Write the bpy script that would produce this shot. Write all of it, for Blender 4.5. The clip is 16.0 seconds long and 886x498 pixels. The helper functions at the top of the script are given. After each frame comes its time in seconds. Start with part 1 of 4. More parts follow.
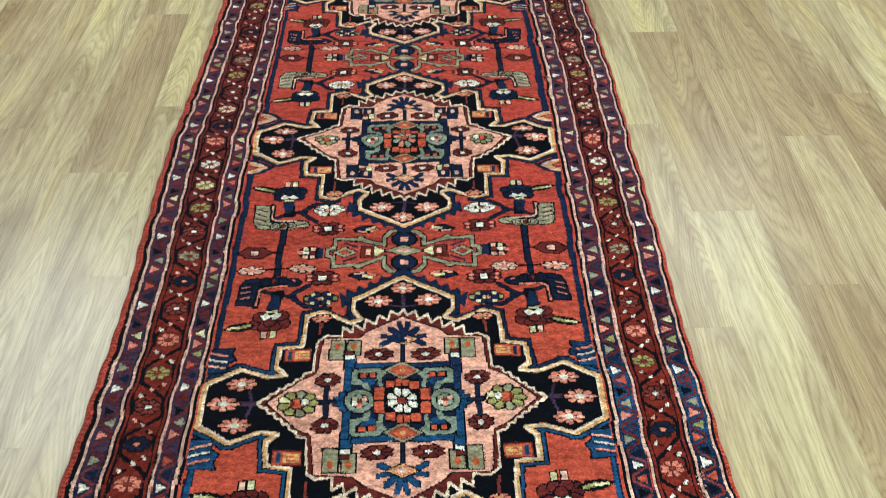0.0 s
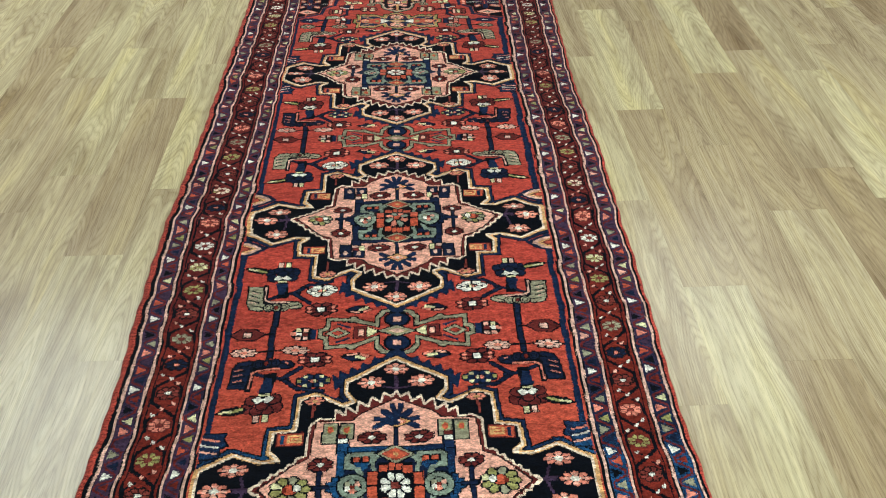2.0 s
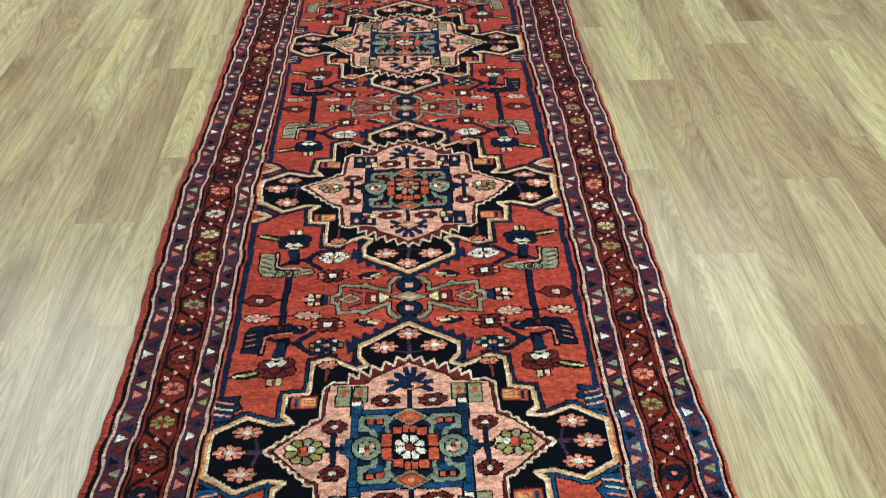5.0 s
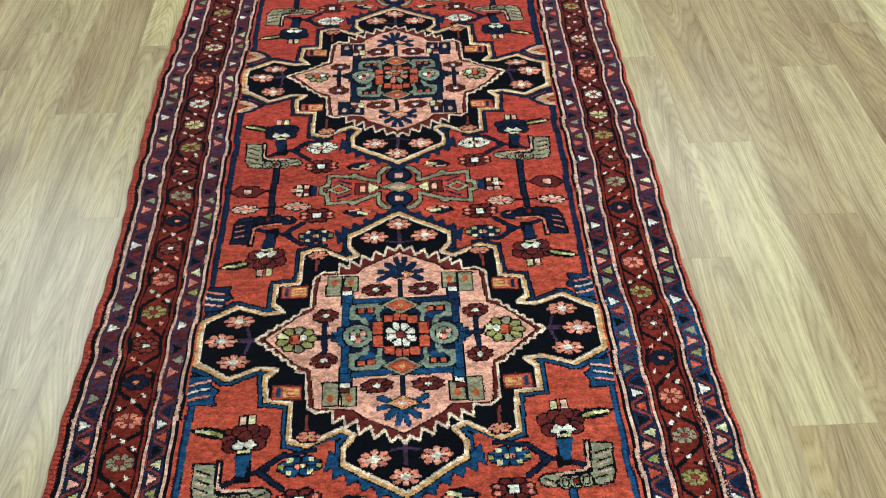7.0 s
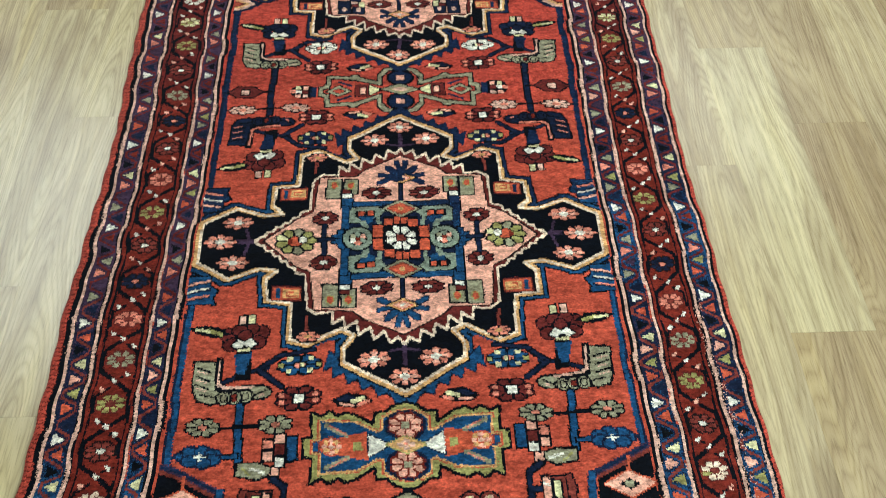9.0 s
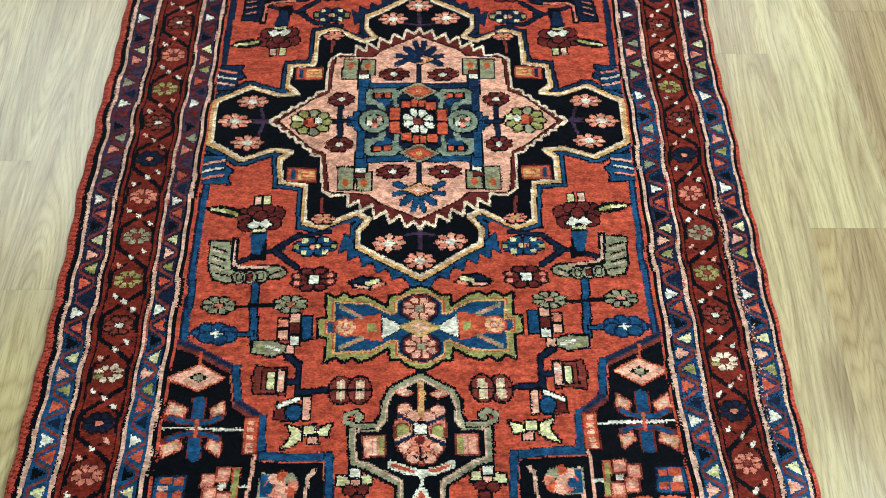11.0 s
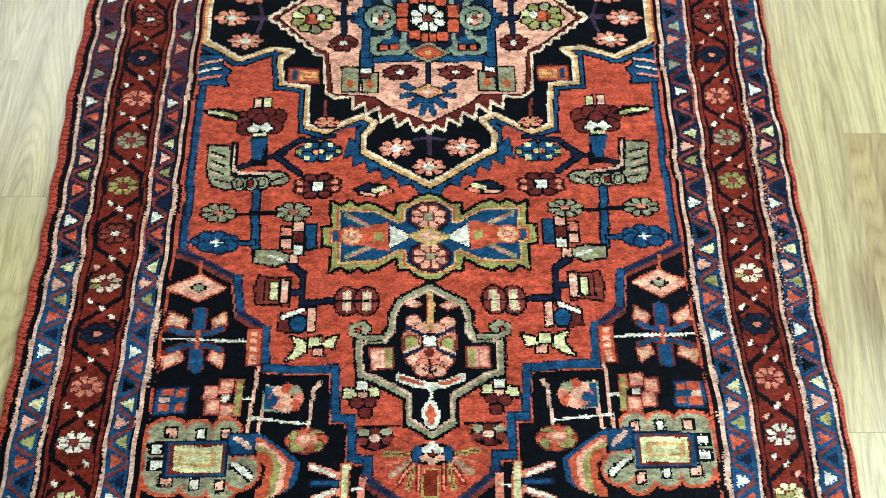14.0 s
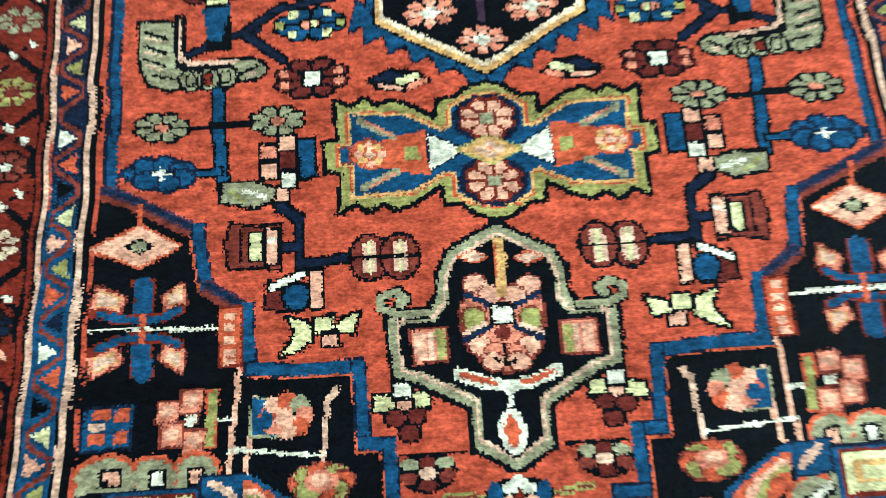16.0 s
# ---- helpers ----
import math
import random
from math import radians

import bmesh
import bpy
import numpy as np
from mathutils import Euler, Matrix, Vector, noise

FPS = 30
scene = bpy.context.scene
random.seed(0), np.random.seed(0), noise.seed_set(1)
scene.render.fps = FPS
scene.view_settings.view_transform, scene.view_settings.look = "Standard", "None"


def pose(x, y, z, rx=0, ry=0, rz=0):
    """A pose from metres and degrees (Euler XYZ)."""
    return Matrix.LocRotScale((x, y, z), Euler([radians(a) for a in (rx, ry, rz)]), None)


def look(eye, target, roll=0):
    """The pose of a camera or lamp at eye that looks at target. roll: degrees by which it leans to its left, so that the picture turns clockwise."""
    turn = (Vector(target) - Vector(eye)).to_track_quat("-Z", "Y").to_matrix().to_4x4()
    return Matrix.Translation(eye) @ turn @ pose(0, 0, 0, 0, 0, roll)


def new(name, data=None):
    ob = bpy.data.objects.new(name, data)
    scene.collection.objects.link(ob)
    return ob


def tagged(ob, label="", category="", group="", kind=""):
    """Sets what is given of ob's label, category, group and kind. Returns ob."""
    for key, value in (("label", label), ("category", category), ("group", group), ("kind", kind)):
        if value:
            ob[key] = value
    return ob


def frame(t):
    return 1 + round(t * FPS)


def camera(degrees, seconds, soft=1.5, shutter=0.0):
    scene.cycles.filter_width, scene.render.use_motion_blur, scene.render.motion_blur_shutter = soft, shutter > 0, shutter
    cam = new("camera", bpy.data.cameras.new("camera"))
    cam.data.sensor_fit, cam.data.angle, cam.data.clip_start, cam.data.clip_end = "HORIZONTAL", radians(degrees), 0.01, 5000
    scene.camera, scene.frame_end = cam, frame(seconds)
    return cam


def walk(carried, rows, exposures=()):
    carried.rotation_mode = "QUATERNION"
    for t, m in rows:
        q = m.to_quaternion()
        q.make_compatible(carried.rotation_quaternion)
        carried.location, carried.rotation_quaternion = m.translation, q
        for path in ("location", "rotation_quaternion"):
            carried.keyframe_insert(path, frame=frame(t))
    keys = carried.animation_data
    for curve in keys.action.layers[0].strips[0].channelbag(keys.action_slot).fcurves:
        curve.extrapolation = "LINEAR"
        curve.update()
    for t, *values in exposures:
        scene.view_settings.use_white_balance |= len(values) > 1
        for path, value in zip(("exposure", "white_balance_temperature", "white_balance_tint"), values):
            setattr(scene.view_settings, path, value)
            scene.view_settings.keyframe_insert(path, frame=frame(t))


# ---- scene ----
cam = camera(56.3, 16.0, soft=0.9, shutter=0.5)
PATH = [
    (0, (0.058, -0.802, 1.145), (0.087, 0.62, -0.261), -0.3),
    (0.5, (0.06, -0.8, 1.153), (0.089, 0.664, -0.209), -0.6),
    (1, (0.062, -0.796, 1.158), (0.109, 0.694, -0.175), -0.3),
    (1.5, (0.066, -0.794, 1.163), (0.12, 0.719, -0.143), -0.4),
    (2, (0.067, -0.794, 1.165), (0.108, 0.74, -0.118), -0.8),
    (2.5, (0.063, -0.799, 1.165), (0.1, 0.759, -0.089), -0.6),
    (3, (0.065, -0.799, 1.163), (0.085, 0.765, -0.083), -0.9),
    (3.2, (0.063, -0.798, 1.163), (0.072, 0.765, -0.085), -1.2),
    (5.3, (0.044, -0.814, 1.137), (0.082, 0.663, -0.21), -0.8),
    (5.5, (0.044, -0.813, 1.14), (0.081, 0.641, -0.233), -0.8),
    (6, (0.042, -0.815, 1.131), (0.085, 0.597, -0.284), -0.6),
    (6.5, (0.043, -0.814, 1.124), (0.091, 0.558, -0.331), -0.5),
    (7, (0.047, -0.814, 1.117), (0.096, 0.521, -0.372), -0.6),
    (7.5, (0.047, -0.815, 1.11), (0.095, 0.486, -0.409), -0.3),
    (8, (0.04, -0.817, 1.102), (0.097, 0.451, -0.444), 0.3),
    (8.5, (0.04, -0.819, 1.095), (0.099, 0.414, -0.479), 0.7),
    (9, (0.044, -0.822, 1.091), (0.088, 0.358, -0.523), 0.2),
    (9.2, (0.038, -0.822, 1.089), (0.083, 0.338, -0.539), 0.4),
    (11.3, (0.038, -0.821, 1.069), (0.045, 0.126, -0.692), 0.5),
    (11.5, (0.039, -0.836, 1.06), (0.045, 0.11, -0.702), 0.6),
    (12, (0.037, -0.833, 1.056), (0.049, 0.051, -0.738), 1.3),
    (12.5, (0.038, -0.835, 1.052), (0.053, 0.015, -0.758), 1.5),
    (13, (0.032, -0.838, 1.05), (0.053, -0.021, -0.775), 2.3),
    (13.5, (0.03, -0.84, 1.046), (0.052, -0.035, -0.785), 2.4),
    (14, (0.036, -0.807, 1.019), (0.025, -0.031, -0.824), -0.7),
    (14.5, (0.008, -0.764, 0.952), (-0.003, -0.063, -0.921), -1.2),
    (15, (0.009, -0.712, 0.878), (-0.006, -0.101, -1.026), -3.0),
    (15.5, (-0.002, -0.671, 0.797), (-0.02, -0.11, -1.123), -4.6),
    (16, (-0.026, -0.633, 0.673), (-0.045, -0.103, -1.256), -4.6),
]
walk(cam, [(t, look(eye, target, roll)) for t, eye, target, roll in PATH], exposures=[(0, 0.12, 6250, 7), (0.5, 0.04, 6250, 7), (1, 0.02, 6250, 7), (8, 0.02, 6250, 7), (9.2, 0.05, 6300, 6), (11.5, 0.14, 6300, 4), (13, 0.24, 6300, 3), (14, 0.30, 6200, 2), (15, 0.44, 5950, -3), (16, 0.54, 6050, -6)])

# ---------------- room measures ----------------
ROOM_X0, ROOM_X1, ROOM_Y0, ROOM_Y1, ROOM_H = -2.9, 3.1, -3.0, 5.4, 2.5

# ---------------- light ----------------
world = bpy.data.worlds.new("world")
scene.world = world
world.use_nodes = True
world.node_tree.nodes["Background"].inputs["Color"].default_value = (0.9, 0.95, 1.0, 1)
world.node_tree.nodes["Background"].inputs["Strength"].default_value = 0.1


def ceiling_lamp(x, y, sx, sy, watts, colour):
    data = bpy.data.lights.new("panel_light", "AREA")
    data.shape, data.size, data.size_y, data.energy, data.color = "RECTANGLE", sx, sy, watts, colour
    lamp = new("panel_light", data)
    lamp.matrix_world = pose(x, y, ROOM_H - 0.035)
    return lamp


# unseen panels: two placed from floor glare, the third added to brighten the right
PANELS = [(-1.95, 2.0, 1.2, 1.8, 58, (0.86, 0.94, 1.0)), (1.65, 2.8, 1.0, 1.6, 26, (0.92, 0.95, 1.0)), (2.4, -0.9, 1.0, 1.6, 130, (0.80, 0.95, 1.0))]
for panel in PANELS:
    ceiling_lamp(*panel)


# ---------------- materials ----------------
def nodes_of(name):
    m = bpy.data.materials.new(name)
    m.use_nodes = True
    nt = m.node_tree
    return m, nt, nt.nodes["Principled BSDF"]


def add(nt, kind, **values):
    n = nt.nodes.new(kind)
    for k, v in values.items():
        n.inputs[k].default_value = v
    return n


def ramp(nt, stops):
    n = nt.nodes.new("ShaderNodeValToRGB")
    while len(n.color_ramp.elements) < len(stops):
        n.color_ramp.elements.new(0.5)
    for e, (p, c) in zip(n.color_ramp.elements, stops):
        e.position, e.color = p, (*c, 1)
    return n


def mix(nt, kind, fac, a, b):
    n = nt.nodes.new("ShaderNodeMix")
    n.data_type, n.blend_type = "RGBA", kind
    for socket, v in ((n.inputs[0], fac), (n.inputs[6], a), (n.inputs[7], b)):
        if isinstance(v, (int, float)):
            socket.default_value = v
        elif isinstance(v, tuple):
            socket.default_value = (*v, 1)
        else:
            nt.links.new(v, socket)
    return n.outputs[2]


def srgb(r, g, b):
    return tuple((c / 255 / 12.92) if c < 10 else ((c / 255 + 0.055) / 1.055) ** 2.4 for c in (r, g, b))


def yarn(name, rgb):
    """Knotted wool pile of one dye: knots, slow dye changes along the warp, tufts' shimmer as colour noise."""
    m, nt, b = nodes_of(name)
    co = nt.nodes.new("ShaderNodeTexCoord")
    tuft = add(nt, "ShaderNodeTexNoise", Scale=420.0, Detail=3.0, Roughness=0.65)
    strand = nt.nodes.new("ShaderNodeMapping")
    strand.inputs["Scale"].default_value = (0.55, 1, 1)
    nt.links.new(co.outputs["Object"], strand.inputs["Vector"])
    nt.links.new(strand.outputs[0], tuft.inputs["Vector"])
    band = nt.nodes.new("ShaderNodeMapping")
    band.inputs["Scale"].default_value = (0.6, 14, 1)
    nt.links.new(co.outputs["Object"], band.inputs["Vector"])
    abrash = add(nt, "ShaderNodeTexNoise", Scale=1.6, Detail=3.0, Roughness=0.6)
    nt.links.new(band.outputs[0], abrash.inputs["Vector"])
    brush = nt.nodes.new("ShaderNodeMapping")
    brush.inputs["Scale"].default_value = (0.3, 1.6, 1)
    nt.links.new(co.outputs["Object"], brush.inputs["Vector"])
    patch = add(nt, "ShaderNodeTexNoise", Scale=60.0, Detail=4.0)
    nt.links.new(brush.outputs[0], patch.inputs["Vector"])
    # r1, r3 and r4 put the pile's lit and shaded specks into the colour
    r1 = ramp(nt, [(0.3, (0.5, 0.5, 0.5)), (0.7, (1.45, 1.45, 1.45))])
    r2 = ramp(nt, [(0.3, (0.8, 0.8, 0.8)), (0.7, (1.15, 1.15, 1.15))])
    r3 = ramp(nt, [(0.3, (0.80, 0.77, 0.77)), (0.7, (1.16, 1.20, 1.20))])
    clump = add(nt, "ShaderNodeTexNoise", Scale=150.0, Detail=2.0, Roughness=0.6)
    nt.links.new(strand.outputs[0], clump.inputs["Vector"])
    r4 = ramp(nt, [(0.32, (0.62, 0.60, 0.60)), (0.68, (1.32, 1.36, 1.36))])
    for src, dst in ((tuft, r1), (abrash, r2), (patch, r3), (clump, r4)):
        nt.links.new(src.outputs["Fac"], dst.inputs["Fac"])
    c = mix(nt, "MULTIPLY", 1.0, rgb, r1.outputs[0])
    c = mix(nt, "MULTIPLY", 1.0, c, r2.outputs[0])
    c = mix(nt, "MULTIPLY", 1.0, c, r3.outputs[0])
    c = mix(nt, "MULTIPLY", 1.0, c, r4.outputs[0])
    nt.links.new(c, b.inputs["Base Color"])
    bump = add(nt, "ShaderNodeBump", Strength=0.55, Distance=0.0012)
    nt.links.new(tuft.outputs["Fac"], bump.inputs["Height"])
    nt.links.new(bump.outputs[0], b.inputs["Normal"])
    b.inputs["Roughness"].default_value = 0.6
    b.inputs["Specular IOR Level"].default_value = 0.05
    # sheen weight is scaled by the dye's brightness, so that black dyes stay dark
    b.inputs["Sheen Weight"].default_value = min(0.16, 0.7 * sum(rgb) / 3)
    b.inputs["Sheen Roughness"].default_value = 0.4
    return m


DYES = {
    "red": srgb(183, 76, 56), "deep": srgb(114, 37, 27), "maroon": srgb(98, 36, 33), "brown": srgb(122, 52, 44),
    "black": srgb(6, 9, 16), "dark": srgb(24, 15, 16), "navy": srgb(20, 29, 52), "blue": srgb(28, 69, 107), "violet": srgb(64, 45, 66),
    "pink": srgb(230, 166, 143), "rose": srgb(216, 128, 106), "cream": srgb(216, 170, 150), "white": srgb(228, 221, 205), "ivory": srgb(232, 206, 180),
    "gold": srgb(212, 160, 104), "olive": srgb(154, 147, 88), "grey": srgb(148, 142, 115), "sage": srgb(128, 137, 120), "lime": srgb(216, 207, 158),
    # this row holds darker copies of red and deep for far pile's shade
    "orange": srgb(192, 84, 58), "edge": srgb(184, 72, 57), "red_far_shade": srgb(177, 65, 52), "indigo": srgb(22, 36, 64), "deep_far_shade": srgb(100, 33, 30),
}
DYE_NAMES = list(DYES)
YARN = [yarn("wool_" + n, DYES[n]) for n in DYE_NAMES]


def oak(name):
    """Printed light oak laminate: board to board tone, cathedral grain, pores, satin lacquer."""
    m, nt, b = nodes_of(name)
    co, info = nt.nodes.new("ShaderNodeTexCoord"), nt.nodes.new("ShaderNodeObjectInfo")
    shift = nt.nodes.new("ShaderNodeVectorMath")
    shift.operation = "MULTIPLY_ADD"
    comb = nt.nodes.new("ShaderNodeCombineXYZ")
    for k in (0, 1, 2):
        nt.links.new(info.outputs["Random"], comb.inputs[k])
    nt.links.new(comb.outputs[0], shift.inputs[0])
    shift.inputs[1].default_value = (37.0, 91.0, 53.0)
    nt.links.new(co.outputs["Object"], shift.inputs[2])

    def mapped(sx, sy):
        n = nt.nodes.new("ShaderNodeMapping")
        n.inputs["Scale"].default_value = (sx, sy, 1)
        nt.links.new(shift.outputs[0], n.inputs["Vector"])
        return n.outputs[0]

    # growth rings: contours of a stretched noise, with arches along the board
    warp = add(nt, "ShaderNodeTexNoise", Scale=1.0, Detail=2.5, Roughness=0.45)
    nt.links.new(mapped(5.5, 0.6), warp.inputs["Vector"])
    rings = nt.nodes.new("ShaderNodeMath")
    rings.operation = "MULTIPLY"
    nt.links.new(warp.outputs["Fac"], rings.inputs[0])
    rings.inputs[1].default_value = 17.0
    wave = nt.nodes.new("ShaderNodeMath")
    wave.operation = "FRACT"
    nt.links.new(rings.outputs[0], wave.inputs[0])
    # fine dark lines that follow the same arches
    lines = nt.nodes.new("ShaderNodeMath")
    lines.operation = "MULTIPLY"
    nt.links.new(warp.outputs["Fac"], lines.inputs[0])
    lines.inputs[1].default_value = 75.0
    comb_lines = nt.nodes.new("ShaderNodeMath")
    comb_lines.operation = "PINGPONG"
    nt.links.new(lines.outputs[0], comb_lines.inputs[0])
    comb_lines.inputs[1].default_value = 0.5
    fibre = add(nt, "ShaderNodeTexNoise", Scale=1.0, Detail=5.0, Roughness=0.7)
    nt.links.new(mapped(420, 24), fibre.inputs["Vector"])
    streak = add(nt, "ShaderNodeTexNoise", Scale=1.0, Detail=4.0, Roughness=0.65)
    nt.links.new(mapped(62, 1.4), streak.inputs["Vector"])
    cloud = add(nt, "ShaderNodeTexNoise", Scale=1.0, Detail=3.0)
    nt.links.new(mapped(13, 1.9), cloud.inputs["Vector"])
    knot = add(nt, "ShaderNodeTexNoise", Scale=1.0, Detail=1.0)
    nt.links.new(mapped(6, 2.2), knot.inputs["Vector"])
    tone = ramp(nt, [(0.0, srgb(161, 139, 108)), (0.25, srgb(182, 162, 127)), (0.6, srgb(198, 182, 147)), (1.0, srgb(212, 200, 160))])
    nt.links.new(info.outputs["Alpha"], tone.inputs["Fac"])
    r1 = ramp(nt, [(0.0, (1.05, 1.05, 1.03)), (0.35, (1.0, 1.0, 0.99)), (0.72, (0.84, 0.81, 0.77)), (0.86, (0.77, 0.73, 0.68)), (1.0, (1.04, 1.03, 1.0))])
    nt.links.new(wave.outputs[0], r1.inputs["Fac"])
    r2 = ramp(nt, [(0.34, (0.56, 0.52, 0.48)), (0.5, (0.98, 0.98, 0.98)), (0.72, (1.09, 1.09, 1.09))])
    nt.links.new(fibre.outputs["Fac"], r2.inputs["Fac"])
    r3 = ramp(nt, [(0.33, (0.66, 0.60, 0.56)), (0.45, (0.88, 0.85, 0.83)), (0.56, (0.99, 0.98, 0.94)), (0.70, (1.06, 1.04, 0.88))])
    nt.links.new(cloud.outputs["Fac"], r3.inputs["Fac"])
    r4 = ramp(nt, [(0.34, (0.74, 0.70, 0.65)), (0.48, (0.98, 0.97, 0.96)), (0.64, (1.12, 1.11, 1.04))])
    nt.links.new(streak.outputs["Fac"], r4.inputs["Fac"])
    r5 = ramp(nt, [(0.24, (0.62, 0.56, 0.52)), (0.34, (1.0, 1.0, 1.0))])
    nt.links.new(knot.outputs["Fac"], r5.inputs["Fac"])
    r6 = ramp(nt, [(0.0, (0.70, 0.65, 0.60)), (0.2, (0.92, 0.90, 0.88)), (0.5, (1.05, 1.05, 1.04))])
    nt.links.new(comb_lines.outputs[0], r6.inputs["Fac"])
    c = mix(nt, "MULTIPLY", 0.62, tone.outputs[0], r1.outputs[0])
    for fac, r in ((0.6, r2), (0.9, r3), (0.6, r4), (0.8, r5), (0.6, r6)):
        c = mix(nt, "MULTIPLY", fac, c, r.outputs[0])
    nt.links.new(c, b.inputs["Base Color"])
    bump = add(nt, "ShaderNodeBump", Strength=0.12, Distance=0.0005)
    nt.links.new(fibre.outputs["Fac"], bump.inputs["Height"])
    nt.links.new(bump.outputs[0], b.inputs["Normal"])
    b.inputs["Roughness"].default_value = 0.27
    b.inputs["Specular IOR Level"].default_value = 0.42
    return m


def plaster(name, rgb):
    m, nt, b = nodes_of(name)
    n = add(nt, "ShaderNodeTexNoise", Scale=60.0, Detail=4.0)
    r = ramp(nt, [(0.3, tuple(c * 0.94 for c in rgb)), (0.7, rgb)])
    nt.links.new(n.outputs["Fac"], r.inputs["Fac"])
    nt.links.new(r.outputs[0], b.inputs["Base Color"])
    bump = add(nt, "ShaderNodeBump", Strength=0.1, Distance=0.001)
    nt.links.new(n.outputs["Fac"], bump.inputs["Height"])
    nt.links.new(bump.outputs[0], b.inputs["Normal"])
    b.inputs["Roughness"].default_value = 0.9
    return m


OAK = oak("oak_laminate")
WALL = plaster("wall_paint", (0.55, 0.54, 0.51))
CEIL = plaster("ceiling_paint", (0.8, 0.8, 0.78))
JOINT = plaster("joint_shadow", (0.12, 0.09, 0.06))
STEEL = plaster("lamp_frame_paint", (0.75, 0.75, 0.75))


# ---------------- structure ----------------
def box_mesh(name, x0, x1, y0, y1, z0, z1, material, bevel=0.0):
    bm = bmesh.new()
    bmesh.ops.create_cube(bm, size=1, matrix=Matrix.Translation(((x0 + x1) / 2, (y0 + y1) / 2, (z0 + z1) / 2)) @ Matrix.Diagonal((x1 - x0, y1 - y0, z1 - z0, 1)))
    if bevel:
        bmesh.ops.bevel(bm, geom=bm.edges[:], offset=bevel, segments=1, affect="EDGES")
    me = bpy.data.meshes.new(name)
    bm.to_mesh(me)
    bm.free()
    me.materials.append(material)
    return me


tagged(new("wall_west", box_mesh("wall", ROOM_X0 - 0.12, ROOM_X0, ROOM_Y0, ROOM_Y1, -0.1, ROOM_H, WALL)), kind="structure")
tagged(new("wall_east", box_mesh("wall", ROOM_X1, ROOM_X1 + 0.12, ROOM_Y0, ROOM_Y1, -0.1, ROOM_H, WALL)), kind="structure")
tagged(new("wall_south", box_mesh("wall", ROOM_X0 - 0.12, ROOM_X1 + 0.12, ROOM_Y0 - 0.12, ROOM_Y0, -0.1, ROOM_H, WALL)), kind="structure")
tagged(new("wall_north", box_mesh("wall", ROOM_X0 - 0.12, ROOM_X1 + 0.12, ROOM_Y1, ROOM_Y1 + 0.12, -0.1, ROOM_H, WALL)), kind="structure")
tagged(new("ceiling", box_mesh("ceiling", ROOM_X0 - 0.12, ROOM_X1 + 0.12, ROOM_Y0 - 0.12, ROOM_Y1 + 0.12, ROOM_H, ROOM_H + 0.1, CEIL)), kind="structure")

# ---------------- the rug's design, woven on a grid of knots ----------------
HALF, Y_LOW, Y_HIGH, MID = 515.0, -1010.0, 2396.0, 693.0
# knots in millimetres: the finest where the rug is seen from nearest
vx = np.linspace(-HALF, HALF, 711)
vy = np.concatenate([np.arange(Y_LOW, -770, 4.0), np.arange(-770, 350, 1.35), np.arange(350, 1100, 1.9), np.arange(1100, Y_HIGH, 3.0), [Y_HIGH]])
NX, NY = len(vx) - 1, len(vy) - 1
cx, cy = (vx[1:] + vx[:-1]) / 2, (vy[1:] + vy[:-1]) / 2
GX, GY = np.meshgrid(cx, cy)
rng = np.random.default_rng(7)
# the weaver's hand: knots in rows, slow drift of the lines and fuzzy pile
KX, KY = 2.3, 2.1
WX = (np.floor((GX + rng.uniform(-0.4, 0.4, GX.shape)) / KX) + 0.5) * KX + 0.9 * np.sin(GY / 31 + GX / 87) + 0.6 * np.sin(GY / 13.7 + 1.3)
WY = (np.floor((GY + rng.uniform(-0.4, 0.4, GX.shape)) / KY) + 0.5) * KY + 1.2 * np.sin(GX / 37 + GY / 71) + 0.8 * np.sin(GX / 15.3)
WX, WY = WX + rng.uniform(-0.2, 0.2, GX.shape), WY + rng.uniform(-0.2, 0.2, GX.shape)
DYE = np.zeros((NY, NX), np.int16)
PART = np.zeros((NY, NX), np.int32)
PARTS = [("field", "red wool field with slow dye bands, darker at the far part", -1)]
CODE = {n: i for i, n in enumerate(DYE_NAMES)}


class Place:
    """Where a motif is woven: its origin and its mirror signs."""
    def __init__(self, ox=0.0, oy=0.0, sx=1, sy=1):
        self.ox, self.oy, self.sx, self.sy = ox, oy, sx, sy

    def to(self, p):
        return self.ox + self.sx * p[0], self.oy + self.sy * p[1]


HOME = Place()
NOW = [HOME, 0]


def part_of(name, label="", parent=-1):
    PARTS.append((name, label, parent))
    NOW[1] = len(PARTS) - 1
    return NOW[1]


def window(x0, x1, y0, y1):
    i0, i1 = np.searchsorted(cx, (x0 - 6, x1 + 6))
    j0, j1 = np.searchsorted(cy, (y0 - 6, y1 + 6))
    return slice(j0, j1), slice(i0, i1)


def lay(w, mask, dye):
    DYE[w][mask] = CODE[dye]
    PART[w][mask] = NOW[1]


def inside(x, y, pts):
    hit = np.zeros(x.shape, bool)
    for (ax, ay), (bx, by) in zip(pts, pts[1:] + pts[:1]):
        if ay == by:
            continue
        hit ^= ((ay > y) != (by > y)) & (x < (bx - ax) * (y - ay) / (by - ay) + ax)
    return hit


